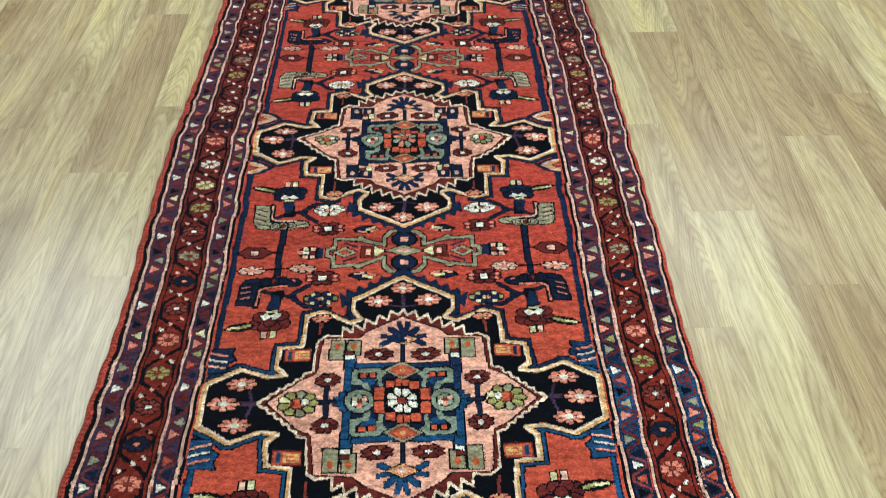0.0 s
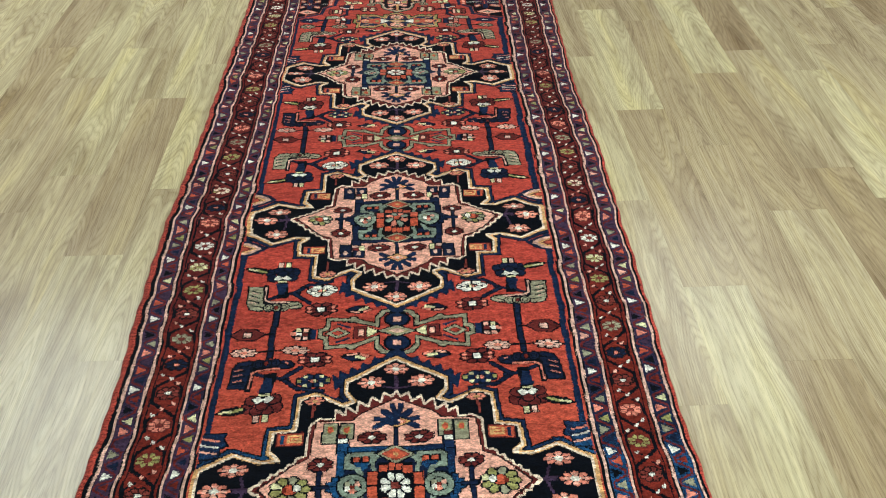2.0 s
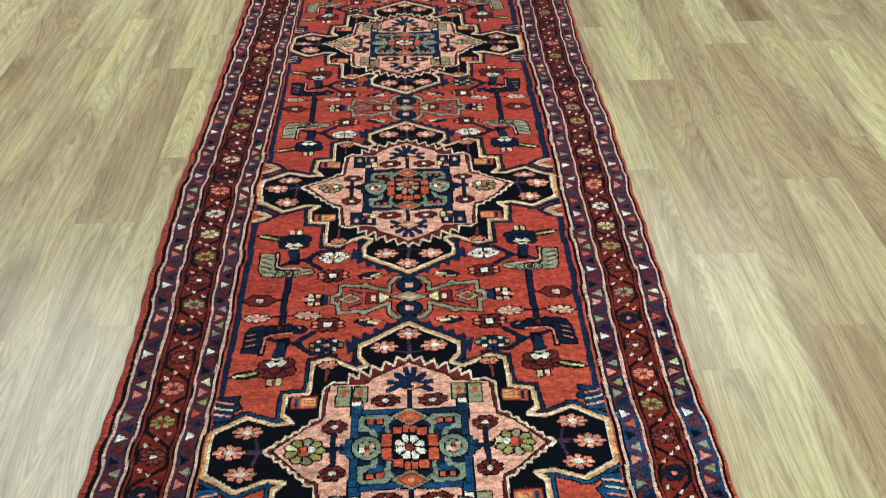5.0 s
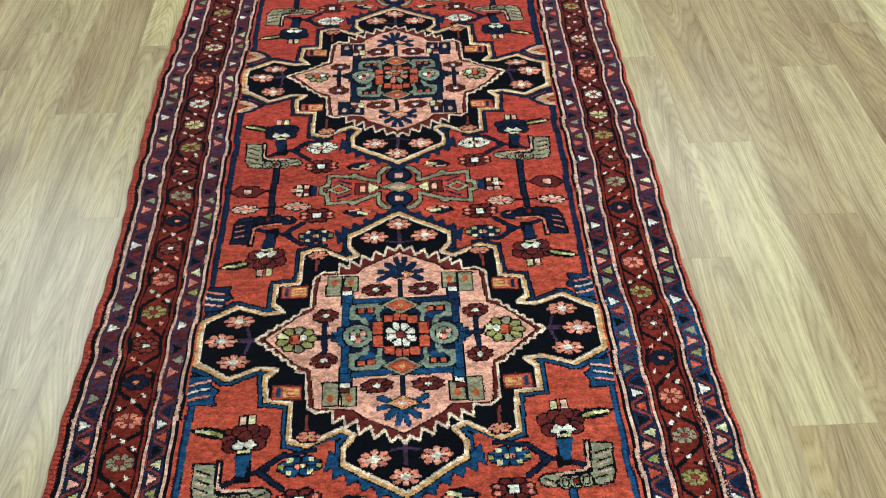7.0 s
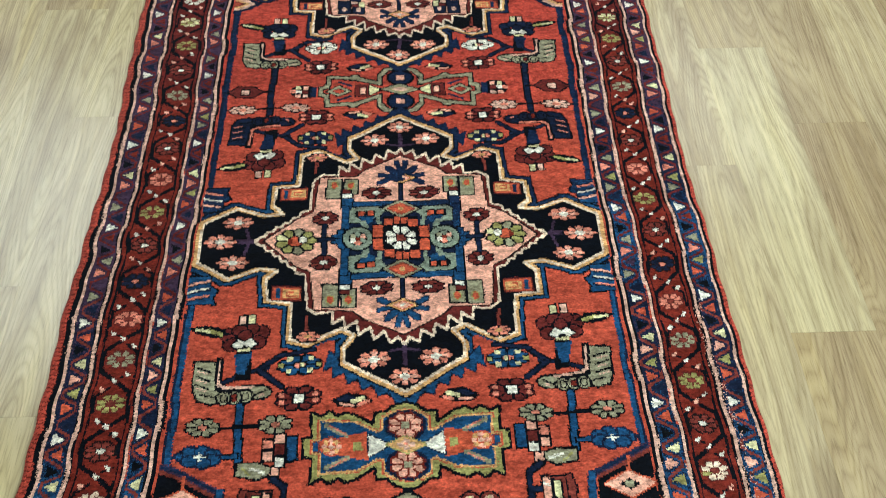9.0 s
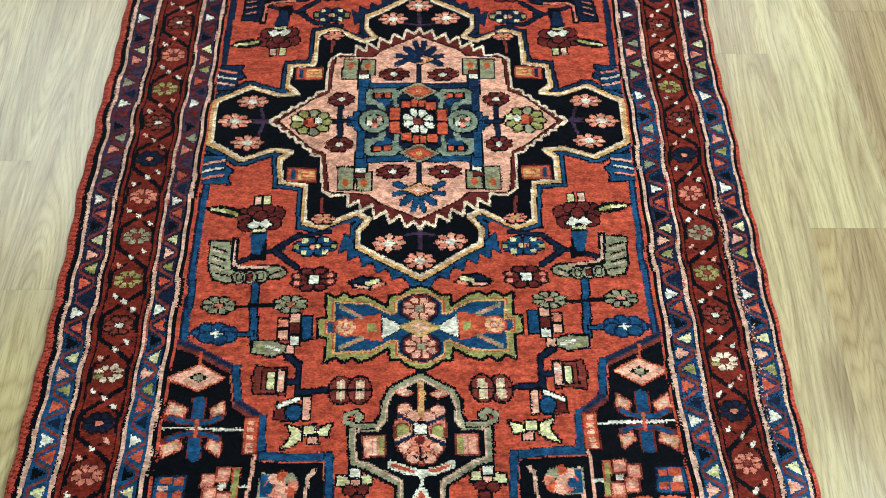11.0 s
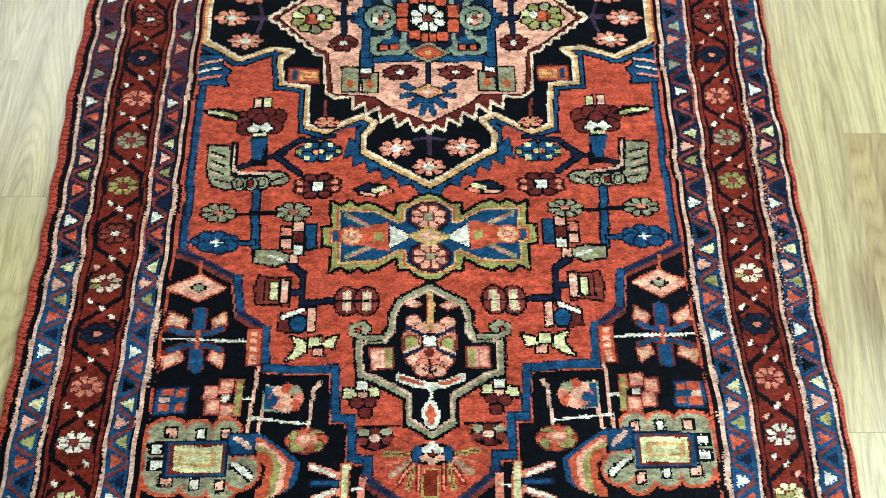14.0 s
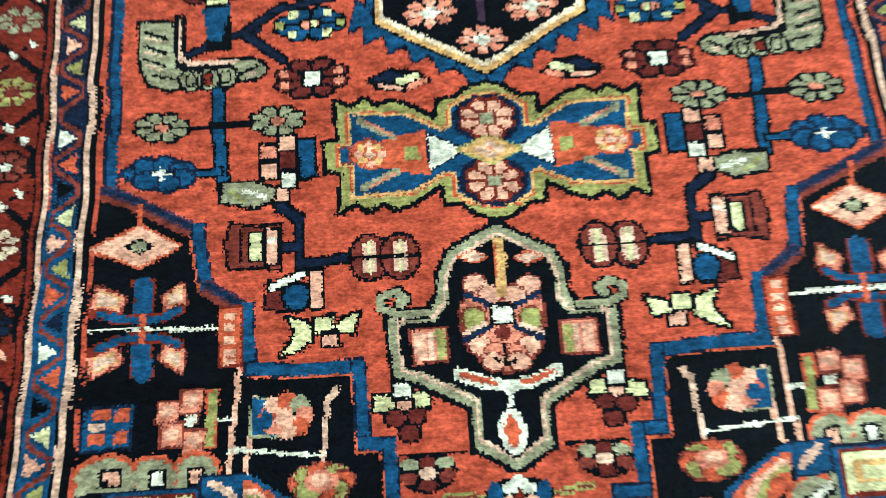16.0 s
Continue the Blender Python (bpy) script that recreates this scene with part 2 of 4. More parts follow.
def line(pts, width, dye, closed=False):
    pts = [NOW[0].to(p) for p in pts]
    for (ax, ay), (bx, by) in zip(pts, pts[1:] + (pts[:1] if closed else [])):
        w = window(min(ax, bx) - width, max(ax, bx) + width, min(ay, by) - width, max(ay, by) + width)
        x, y, dx, dy = WX[w] - ax, WY[w] - ay, bx - ax, by - ay
        k = np.clip((x * dx + y * dy) / max(dx * dx + dy * dy, 1e-6), 0, 1)
        lay(w, np.maximum(np.abs(x - k * dx), np.abs(y - k * dy)) < width / 2, dye)


def poly(pts, dye, edge=None, rim=6.0):
    if edge:
        line(pts, rim, edge, True)
    pts = [NOW[0].to(p) for p in pts]
    xs, ys = [p[0] for p in pts], [p[1] for p in pts]
    w = window(min(xs), max(xs), min(ys), max(ys))
    lay(w, inside(WX[w], WY[w], pts), dye)


def rect(x0, x1, y0, y1, dye, edge=None, rim=6.0):
    poly([(x0, y0), (x1, y0), (x1, y1), (x0, y1)], dye, edge, rim)


def oval(x, y, rx, ry, dye, edge=None, rim=3.0):
    x, y = NOW[0].to((x, y))
    w = window(x - rx - rim, x + rx + rim, y - ry - rim, y + ry + rim)
    dx, dy = WX[w] - x, WY[w] - y
    if edge:
        lay(w, np.hypot(dx / (rx + rim), dy / (ry + rim)) < 1, edge)
    lay(w, np.hypot(dx / rx, dy / ry) < 1, dye)


def diamond(x, y, rx, ry, dye, edge=None, rim=6.0):
    poly([(x - rx, y), (x, y - ry), (x + rx, y), (x, y + ry)], dye, edge, rim)


def flower(x, y, rx, ry, dye, core, edge="black", n=8, second=None, name="flower", parent=-1):
    """A rosette: petals parted by dark lines round a core."""
    keep = NOW[1]
    if name:
        part_of(name, "", parent)
    x, y = NOW[0].to((x, y))
    w = window(x - rx - 4, x + rx + 4, y - ry - 4, y + ry + 4)
    dx, dy = WX[w] - x, WY[w] - y
    r, a = np.hypot(dx / rx, dy / ry), np.arctan2(dy / ry, dx / rx)
    c = np.abs(np.cos(n * a / 2))
    lay(w, np.hypot(dx / (rx + 3.2), dy / (ry + 3.2)) < 0.8 + 0.2 * c, edge)
    petal = (r < 0.72 + 0.28 * c) & (c > 0.34)
    lay(w, petal, dye)
    if second:
        lay(w, petal & (np.cos(n * a / 2) > 0) & (r < 0.75), second)
    lay(w, np.hypot(dx / (rx * 0.30), dy / (ry * 0.34)) < 1, core)
    NOW[1] = keep


def petals(x, y, rx, ry, dyes, core, ground, n=8, turn=0.0):
    """A blocky blossom: petals parted by the ground's dark wool round a small core."""
    x, y = NOW[0].to((x, y))
    w = window(x - rx - 4, x + rx + 4, y - ry - 4, y + ry + 4)
    dx, dy = WX[w] - x, WY[w] - y
    r, a = np.hypot(dx / rx, dy / ry), np.arctan2(dy / ry, dx / rx) + turn
    c = np.abs(np.cos(n * a / 2))
    lay(w, np.hypot(dx / (rx + 2.8), dy / (ry + 2.8)) < 0.84 + 0.16 * c, ground)
    which = np.round(a * n / (2 * math.pi)).astype(int) % n
    for k in range(n):
        lay(w, (which == k) & (r < 0.76 + 0.24 * c) & (r > 0.36) & (c > 0.52 - 0.2 * r), dyes[k % len(dyes)])
    lay(w, r < 0.26, core)


def four(quarter):
    """A closed outline from one quarter, listed from the side tip to the top tip."""
    q = list(quarter)
    return q + [(-x, y) for x, y in q[-2::-1]] + [(-x, -y) for x, y in q[1:]] + [(x, -y) for x, y in q[-2:0:-1]]


def at(place):
    NOW[0] = place


# ---- medallions ----
def carnation(petal, parent):
    part_of("carnation", "", parent)
    line([(238, 198), (233, 238)], 22, "black")
    for x, y, rx, ry in ((-25, 171, 10, 11), (25, 171, 10, 11), (-19, 188, 12, 10), (19, 188, 12, 10), (-9, 164, 10, 9), (9, 164, 10, 9), (0, 176, 10, 10)):
        oval(238 + x, y, rx, ry, petal, "black", 2.6)
    poly([(219, 191), (229, 180), (238, 186), (247, 180), (257, 191), (247, 196), (238, 190), (229, 196)], "white", "black", 4)
    line([(231, 199), (245, 199)], 5, "lime")
    poly([(225, 205), (251, 205), (243, 238), (231, 238)], "blue")
    for x, d in ((230, "lime"), (245, "cream")):
        rect(x - 4.5, x + 4.5, 140, 154, d, "black", 5)
    part_of("leaf_figure", "", parent)
    poly([(260, 170), (276, 157), (300, 153), (321, 157), (308, 169), (282, 176)], "black")
    line([(274, 169), (294, 162)], 5.5, "olive")
    line([(292, 164), (310, 160)], 4.5, "lime")


def boot(cloth, parent):
    """The angular bird or boot beside each stem."""
    pale = "cream" if cloth == "grey" else "rose"
    part_of("bird_figure", "", parent)
    line([(270, 214), (268, 254), (258, 261), (214, 262)], 11, "black")
    oval(209, 269, 17, 9, cloth, "black", 3.4)
    poly([(277, 216), (306, 216), (303, 262), (296, 277), (278, 282), (262, 278), (262, 266), (272, 262)], cloth, "black", 6)
    for x in (228, 244, 259):
        oval(x, 274, 9, 9, cloth, "black", 3)
        oval(x, 274, 4, 5, "deep" if x == 244 else cloth, "black", 2)
    line([(270, 216), (268, 252), (258, 258), (218, 260)], 3.6, pale)
    line([(199, 266), (216, 273)], 2.6, "black")
    line([(203, 272), (208, 275)], 2.6, pale)
    for y in (229, 243, 256):
        line([(281, y + 3), (301, y - 4)], 2.8, "black")
        line([(286, y + 6), (300, y + 2)], 2.4, pale)
    line([(272, 272), (292, 268)], 2.6, "black")


def quadrant(carn, cloth, spray, parent, hook=False):
    """All that stands in the field round one quarter of a medallion."""
    part_of("fence_figure", "", parent)
    if hook:
        poly([(345, 58), (324, 62), (280, 88), (300, 106), (322, 118), (345, 124)], "navy")
        poly([(345, 68), (326, 72), (296, 89), (322, 108), (345, 114)], "black")
        line([(345, 70), (326, 74), (300, 89), (322, 106), (345, 112)], 6.5, "cream")
        line([(345, 76), (328, 79), (309, 89), (324, 101), (345, 106)], 4, "gold")
        oval(330, 90, 9, 6, "orange", "brown")
    else:
        poly([(300, 66), (345, 62), (345, 112), (292, 116), (296, 104), (288, 92), (300, 84)], "blue", "black", 5)
        for k, d in enumerate(("pink", "white", "rose")):
            line([(302, 76 + 13 * k), (318, 78 + 13 * k), (336, 84 + 13 * k)], 4.6, "navy")
            line([(303, 74 + 13 * k), (318, 76 + 13 * k), (336, 82 + 13 * k)], 3.6, d)
    part_of("branch", "", parent)
    for a, b in (((233, 238), (200, 232)), ((212, 234), (178, 208)), ((212, 234), (176, 262)), ((233, 238), (266, 252)), ((186, 212), (134, 203))):
        line([a, b], 8.5, "black")
        line([a, b], 5, "navy")
    carnation(carn, parent)
    part_of("flower", "", parent)
    petals(153, 228, 31, 16, (spray,), "rose", "black", 8, math.pi / 8)
    for sx in (-1, 1):
        rect(153 + sx * 27 - 4, 153 + sx * 27 + 4, 225, 232, "white" if spray == "white" else "olive", "black", 3)
        for sy in (-1, 1):
            rect(153 + sx * 15 - 4, 153 + sx * 15 + 4, 228 + sy * 10 - 3.4, 228 + sy * 10 + 3.4, "white" if spray == "white" else "lime")
    rect(147, 159, 223, 233, "black")
    rect(148, 152, 224, 232, "lime")
    rect(154, 158, 224, 232, "rose")
    part_of("flower", "", parent)
    petals(152, 281, 33, 18, ("maroon",), "white", "black", 8, math.pi / 8)
    for k in (0, 3, 4, 7):
        a = math.pi / 8 + math.pi * k / 4
        oval(152 + 26 * math.cos(a), 281 + 13 * math.sin(a), 4.2, 3.4, "rose")
    rect(145, 159, 275, 287, "white", "black", 5)
    boot(cloth, parent)
    part_of("leaf_figure", "", parent)
    poly([(46, 288), (60, 277), (82, 274), (106, 286), (96, 296), (70, 298)], "black")
    poly([(70, 282), (84, 277), (100, 286), (84, 288)], "navy")
    line([(60, 283), (74, 287)], 6.5, "lime")
    line([(54, 288), (66, 293)], 5, "rose")
    line([(76, 294), (92, 292)], 4, "pink")


OUTER = [(328, 0), (328, 40), (276, 72), (228, 54), (199, 57), (216, 74), (213, 115), (175, 119), (173, 187), (146, 196), (96, 169), (76, 179), (92, 201), (91, 227), (0, 280)]
INNER = [(238, 0), (229, 8), (222, 9), (219, 18), (210, 19), (206, 28), (197, 29), (193, 38), (184, 39), (180, 49), (171, 50), (167, 60), (152, 64), (148, 128), (133, 139), (108, 136), (107, 158), (91, 147), (88, 166), (71, 153), (67, 178), (50, 166), (45, 187), (28, 176), (22, 196), (8, 187), (0, 200)]
PINK = [(222, 0), (170, 46), (145, 58), (142, 80), (137, 131), (76, 134), (60, 150), (0, 182)]


def heart_frame(y, heart, corner):
    """The blue frame with its sage corner pieces round the red and white centre."""
    sage = corner == "sage"
    field = "blue" if sage else "navy"
    at(Place(0, y))
    rect(-92, 92, -70, 70, "black")
    rect(-88, 88, -66, 66, "navy" if sage else "dark")
    for s in (1, -1):
        for t in (1, -1):
            at(Place(0, y, s, t))
            rect(80, 98, 64, 99, field, "black", 4)
            rect(86, 98, 18, 68, field, "black", 4)
            poly([(94, 0), (94, 18), (103, 16), (104, 9), (113, 7), (113, 0)], field, "black", 4)
            rect(0, 80, 67, 76, field, "black", 4)
            rect(70, 86, 22, 27, "navy")
            # sage piece of the corner, with a blue tongue and two red knots
            poly([(37, 66), (80, 64), (86, 56), (86, 33), (60, 30), (46, 40), (34, 44), (32, 54)], "sage", "black", 3)
            poly([(42, 55), (76, 57), (77, 45), (66, 37), (52, 38), (40, 45)], "black")
            poly([(44, 44), (70, 46), (66, 34), (56, 29), (46, 34)], field)
            for x in (50, 66):
                rect(x - 5, x + 5, 47, 56, "orange", "black", 3)
            line([(62, 32), (58, 22)], 9, "sage")
            line([(36, 30), (40, 48), (28, 58)], 7, "sage")
    at(Place(0, y))
    for s in (1, -1):
        part_of("rosette", "", heart)
        oval(71 * s, 0, 24, 21, "sage", "black", 3)
        oval(71 * s, 0, 15, 13, "black")
        for k, d in enumerate(("pink", "sage", "grey", "white", "rose", "sage")):
            a = 0.5 + math.pi * k / 3
            oval(71 * s + 9.5 * math.cos(a), 8 * math.sin(a), 5, 4.4, d)
        oval(71 * s, 0, 4, 3.4, "deep")
        NOW[1] = heart
        diamond(0, 61 * s, 31, 19, "grey", "black", 4)
        diamond(0, 61 * s, 22, 12, "orange", "brown", 3)
        oval(0, 61 * s, 5, 4, "gold", "orange", 2)
    # red knots round the white rosette
    rect(-48, 48, -26, 26, "black")
    rect(-29, 29, -44, 44, "black")
    for s in (1, -1):
        for t in (1, -1):
            at(Place(0, y, s, t))
            rect(30, 46, 2, 24, "orange")
            rect(13, 28, 24, 38, "orange")
            rect(1, 11, 28, 42, "orange")
    at(Place(0, y))
    part_of("rosette", "", heart)
    petals(0, 0, 26, 24, ("white",) if sage else ("rose", "sage"), "brown", "black", 8, math.pi / 8)
    rect(-6, 6, -5.5, 5.5, "brown" if sage else "orange", "black", 4)
    NOW[1] = heart


def medallion(y, corner, carn_up, carn_down, cloth_up, cloth_down, spray_up, spray_down):
    here = Place(0, y)
    sage = corner == "sage"
    at(here)
    me = part_of("medallion", "star-shaped medallion with black ground and pink heart")
    full = four(OUTER)
    line(full, 25, "black", True)
    line(full, 20, "blue", True)
    for s in (1, -1):
        for t in (1, -1):
            at(Place(0, y, s, t))
            poly([(0, 300), (0, 281), (92, 228), (112, 206), (118, 240), (106, 231), (103, 250), (87, 241), (83, 260), (67, 251), (62, 270), (46, 262), (40, 282), (24, 274), (14, 293)], "blue", "navy", 3)
            line([(110, 192), (150, 214)], 9, "red")
    at(here)
    poly(full, "black")
    line(full, 11, "black", True)
    line(full, 7.4, "gold", True)
    line([(x * 0.986, yy * 0.986) for x, yy in full], 3.8, "ivory", True)
    # stems and small things on the black ground
    for s in (1, -1):
        line([(0, 198 * s), (0, 240 * s)], 7, "violet")
        line([(-42, 214 * s), (0, 206 * s), (42, 214 * s)], 3.6, "violet")
        line([(240 * s, 0), (285 * s, 0)], 8, "violet")
        line([(256 * s, -34), (246 * s, 0), (256 * s, 34)], 4.6, "violet")
    for s in (1, -1):
        at(here)
        flower(293 * s, 0, 26, 14, "rose", "white", parent=me, second="pink")
        flower(0, 252 * s, 23, 14, "rose", "white", parent=me, second="pink")
        for t in (1, -1):
            at(Place(0, y, s, t))
            NOW[1] = me
            line([(147, 144), (146, 176)], 5, "brown")
            flower(270, 40, 26, 14, "rose", "white", parent=me, second="pink")
            flower(46, 222, 25, 15, "rose", "white", parent=me, second="pink")
            flower(145, 180, 18, 9, "rose", "gold", n=6, parent=me)
            NOW[1] = me
            rect(160, 202, 88, 111, "orange", "maroon", 5)
            rect(160, 186, 92, 108, "gold", "orange", 3)
            line([(165, 104), (180, 104), (180, 97), (170, 97)], 2.6, "orange")
            rect(190, 197, 90, 109, "blue")
    at(here)
    # the pink heart
    heart = part_of("medallion_heart", "stepped white-edged heart with pink ground", me)
    inner = four(INNER)
    poly(inner, "maroon")
    line(inner, 3.8, "ivory", True)
    pk = four(PINK)
    line(pk, 4.5, "dark", True)
    poly(pk, "pink")
    heart_frame(y, heart, corner)
    for s in (1, -1):
        at(here)
        line([(126 * s, -36), (126 * s, 36)], 10, "black")
        line([(126 * s, -34), (126 * s, 34)], 6, "navy")
        line([(112 * s, 0), (134 * s, 0)], 9, "black")
        line([(110 * s, 0), (132 * s, 0)], 5, "navy")
        for t in (1, -1):
            at(Place(0, y, s, t))
            # boxes in the corners of the pink ground
            cloth = "grey" if sage else "navy"
            for x0, x1, y0 in ((101, 124, 86), (73, 95, 95)):
                rect(x0, x1, y0, 127, cloth, "black", 5)
                oval((x0 + x1) / 2, 114, 5, 7, "orange" if sage else "cream", "olive" if sage else "navy", 2)
            rect(83, 97, 96, 104, "maroon", "black", 3)
            if sage:
                rect(82, 97, 86, 94, "white", "black", 4)
            else:
                rect(72, 82, 88, 104, "lime", "black", 4)
                rect(86, 98, 86, 95, "cream", "black", 4)
            for fx, fy, rx, ry in ((40, 96, 24, 11), (126, 43, 20, 12)):
                part_of("flower", "", heart)
                petals(fx, fy, rx + 1, ry + 1, ("maroon", "maroon", "brown"), "white", "black", 8, math.pi / 8)
                line([(fx - 4, fy), (fx + 4, fy)], 3, "white")
                line([(fx, fy - 3), (fx, fy + 3)], 3, "white")
            # blue sprigs
            NOW[1] = heart
            for pts in ([(0, 126), (20, 128), (36, 118)], [(8, 132), (36, 137)], [(4, 136), (24, 154)], [(0, 140), (8, 166)]):
                line(pts, 10, "navy")
                line(pts, 7, "blue")
        at(here)
        line([(0, 82 * s), (0, 114 * s)], 9, "black")
        line([(0, 80 * s), (0, 114 * s)], 5, "navy")
        diamond(0, 130 * s, 24, 12, "gold", "black", 4)
        diamond(0, 130 * s, 15, 7, "pink", "orange", 3)
        oval(0, 130 * s, 4, 3, "white")
        part_of("rosette", "", heart)
        fx, rx, ry = 172 * s, (33 if sage else 27), (24 if sage else 17)
        petals(fx, 0, rx, ry, ("olive", "olive", "grey", "olive", "lime") if sage else ("grey", "olive"), "orange", "black", 9)
        oval(fx, 0, rx * 0.34, ry * 0.36, "orange", "black", 2)
        oval(fx - 12 * s, 3, 6, 6, "white", "black", 2)
        oval(fx + 9 * s, 0, 4, 5, "deep")
        NOW[1] = heart
    for s in (1, -1):
        at(Place(0, y, s, 1))
        quadrant(carn_up, cloth_up, spray_up, 0, not sage)
        at(Place(0, y, s, -1))
        quadrant(carn_down, cloth_down, spray_down, 0, not sage)


# ---- the bridge between two medallions, and the bow at the ends ----
def bridge(y, sy):
    here = Place(0, y, 1, sy)
    at(here)
    b = part_of("bridge_figure", "grey-outlined crossed figure between two medallions")
    shape = four([(148, 0), (148, 9), (136, 12), (135, 39), (92, 34), (86, 40), (80, 33), (39, 17), (39, 38), (26, 54), (0, 61)])
    line(shape, 12, "black", True)
    line(shape, 7, "grey", True)
    for s in (1, -1):
        at(Place(0, y, s, sy))
        NOW[1] = b
        poly([(34, 0), (57, 13), (57, -13)], "lime", "black", 4)
        rect(59, 84, -15, 15, "maroon", "black", 4)
        rect(64, 74, -8, 8, "pink", "black", 3)
        diamond(114, 0, 23, 14, "grey", "black", 4)
        diamond(114, 0, 11, 6, "red", "black", 3)
        line([(92, 14), (116, 25)], 4.4, "indigo")
        line([(92, -14), (116, -25)], 4.4, "indigo")
        part_of("bud", "", b)
        oval(180, 0, 25, 19, "black")
        rect(155, 166, -14, 14, "blue")
        for x, yy, d in ((176, 11, "pink"), (190, 11, "lime"), (177, 0, "maroon"), (176, -11, "cream"), (190, -11, "pink"), (200, 0, "rose"), (189, 0, "white")):
            rect(x - 5, x + 5, yy - 4, yy + 4, d)
        stem = part_of("stem", "", 0)
        line([(240, 62), (240, -58)], 14, "black")
        line([(240, 62), (240, -58)], 9, "navy")
        line([(196, -44), (286, -44)], 5, "black")
        line([(240, 2), (272, 2)], 5, "black")
        part_of("flower", "", stem)
        poly([(256, 2), (274, 16), (302, 16), (318, 2), (302, -12), (274, -12)], "maroon", "black", 5)
        rect(281, 295, -4, 8, "cream", "black", 5)
        flower(290, -46, 26, 11, "cream", "rose", parent=stem)
        flower(192, -44, 26, 11, "cream", "rose", parent=stem)
        NOW[1] = b
        oval(0, 32 * s, 27, 22, "black")
        oval(0, 32 * s, 22, 17, "indigo")
        rect(-8, 8, 32 * s - 6, 32 * s + 6, "pink", "navy", 4)
    at(here)
    diamond(0, 0, 36, 14, "grey", "black", 5)
    diamond(0, 0, 18, 7, "cream", "olive", 3)


def bow(y):
    b = part_of("bow_figure", "olive-edged blue bow with pink rosettes")
    at(Place(0, y))
    q = [(142, 0), (142, 12), (129, 14), (131, 49), (118, 42), (106, 50), (95, 43), (83, 49), (70, 45), (44, 29), (41, 47), (27, 48), (14, 58), (0, 62)]
    shape = four(q)
    line(shape, 8, "black", True)
    poly(shape, "olive")
    body = four([(131, 0), (131, 8), (120, 10), (121, 38), (70, 36), (40, 20), (33, 22), (32, 40), (20, 48), (0, 52)])
    line(body, 5, "orange", True)
    poly(body, "blue")
    line(body, 2.4, "gold", True)
    for s in (1, -1):
        at(Place(0, y, s))
        NOW[1] = b
        poly([(54, 21), (72, 18), (92, 13), (98, 0), (92, -13), (72, -18), (54, -21)], "orange")
        for t in (1, -1):
            line([(82, 16 * t), (112, 31 * t)], 6, "grey")
            line([(84, 18 * t), (106, 30 * t)], 2.2, "rose")
        rect(122, 129, -6, 6, "blue", "brown", 3)
        rect(61, 73, -6, 6, "olive", "orange", 3)
        part_of("flower", "", b)
        oval(104, 0, 17, 14, "orange")
        for k in range(8):
            a = math.pi * k / 4
            oval(104 + 10 * math.cos(a), 8.5 * math.sin(a), 4, 3.4, "gold" if k % 2 else "pink")
        oval(104, 0, 4, 3.6, "cream")
        NOW[1] = b
        poly([(22, 0), (53, 17), (53, -17)], "white", "navy", 3)
        at(Place(0, y))
        part_of("flower", "", b)
        oval(0, 29 * s, 30, 23, "navy")
        petals(0, 29 * s, 23, 18, ("pink",), "grey", "deep", 8, math.pi / 8)
        rect(-6, 6, 29 * s - 5, 29 * s + 5, "grey", "brown", 3)
    NOW[1] = b
    diamond(0, 0, 27, 12, "gold", "olive", 4)
    for x, yy in ((-8, 0), (8, 0), (0, 5), (0, -5)):
        oval(x, yy, 5, 3.4, "cream")
    oval(0, 0, 3, 2.4, "rose")


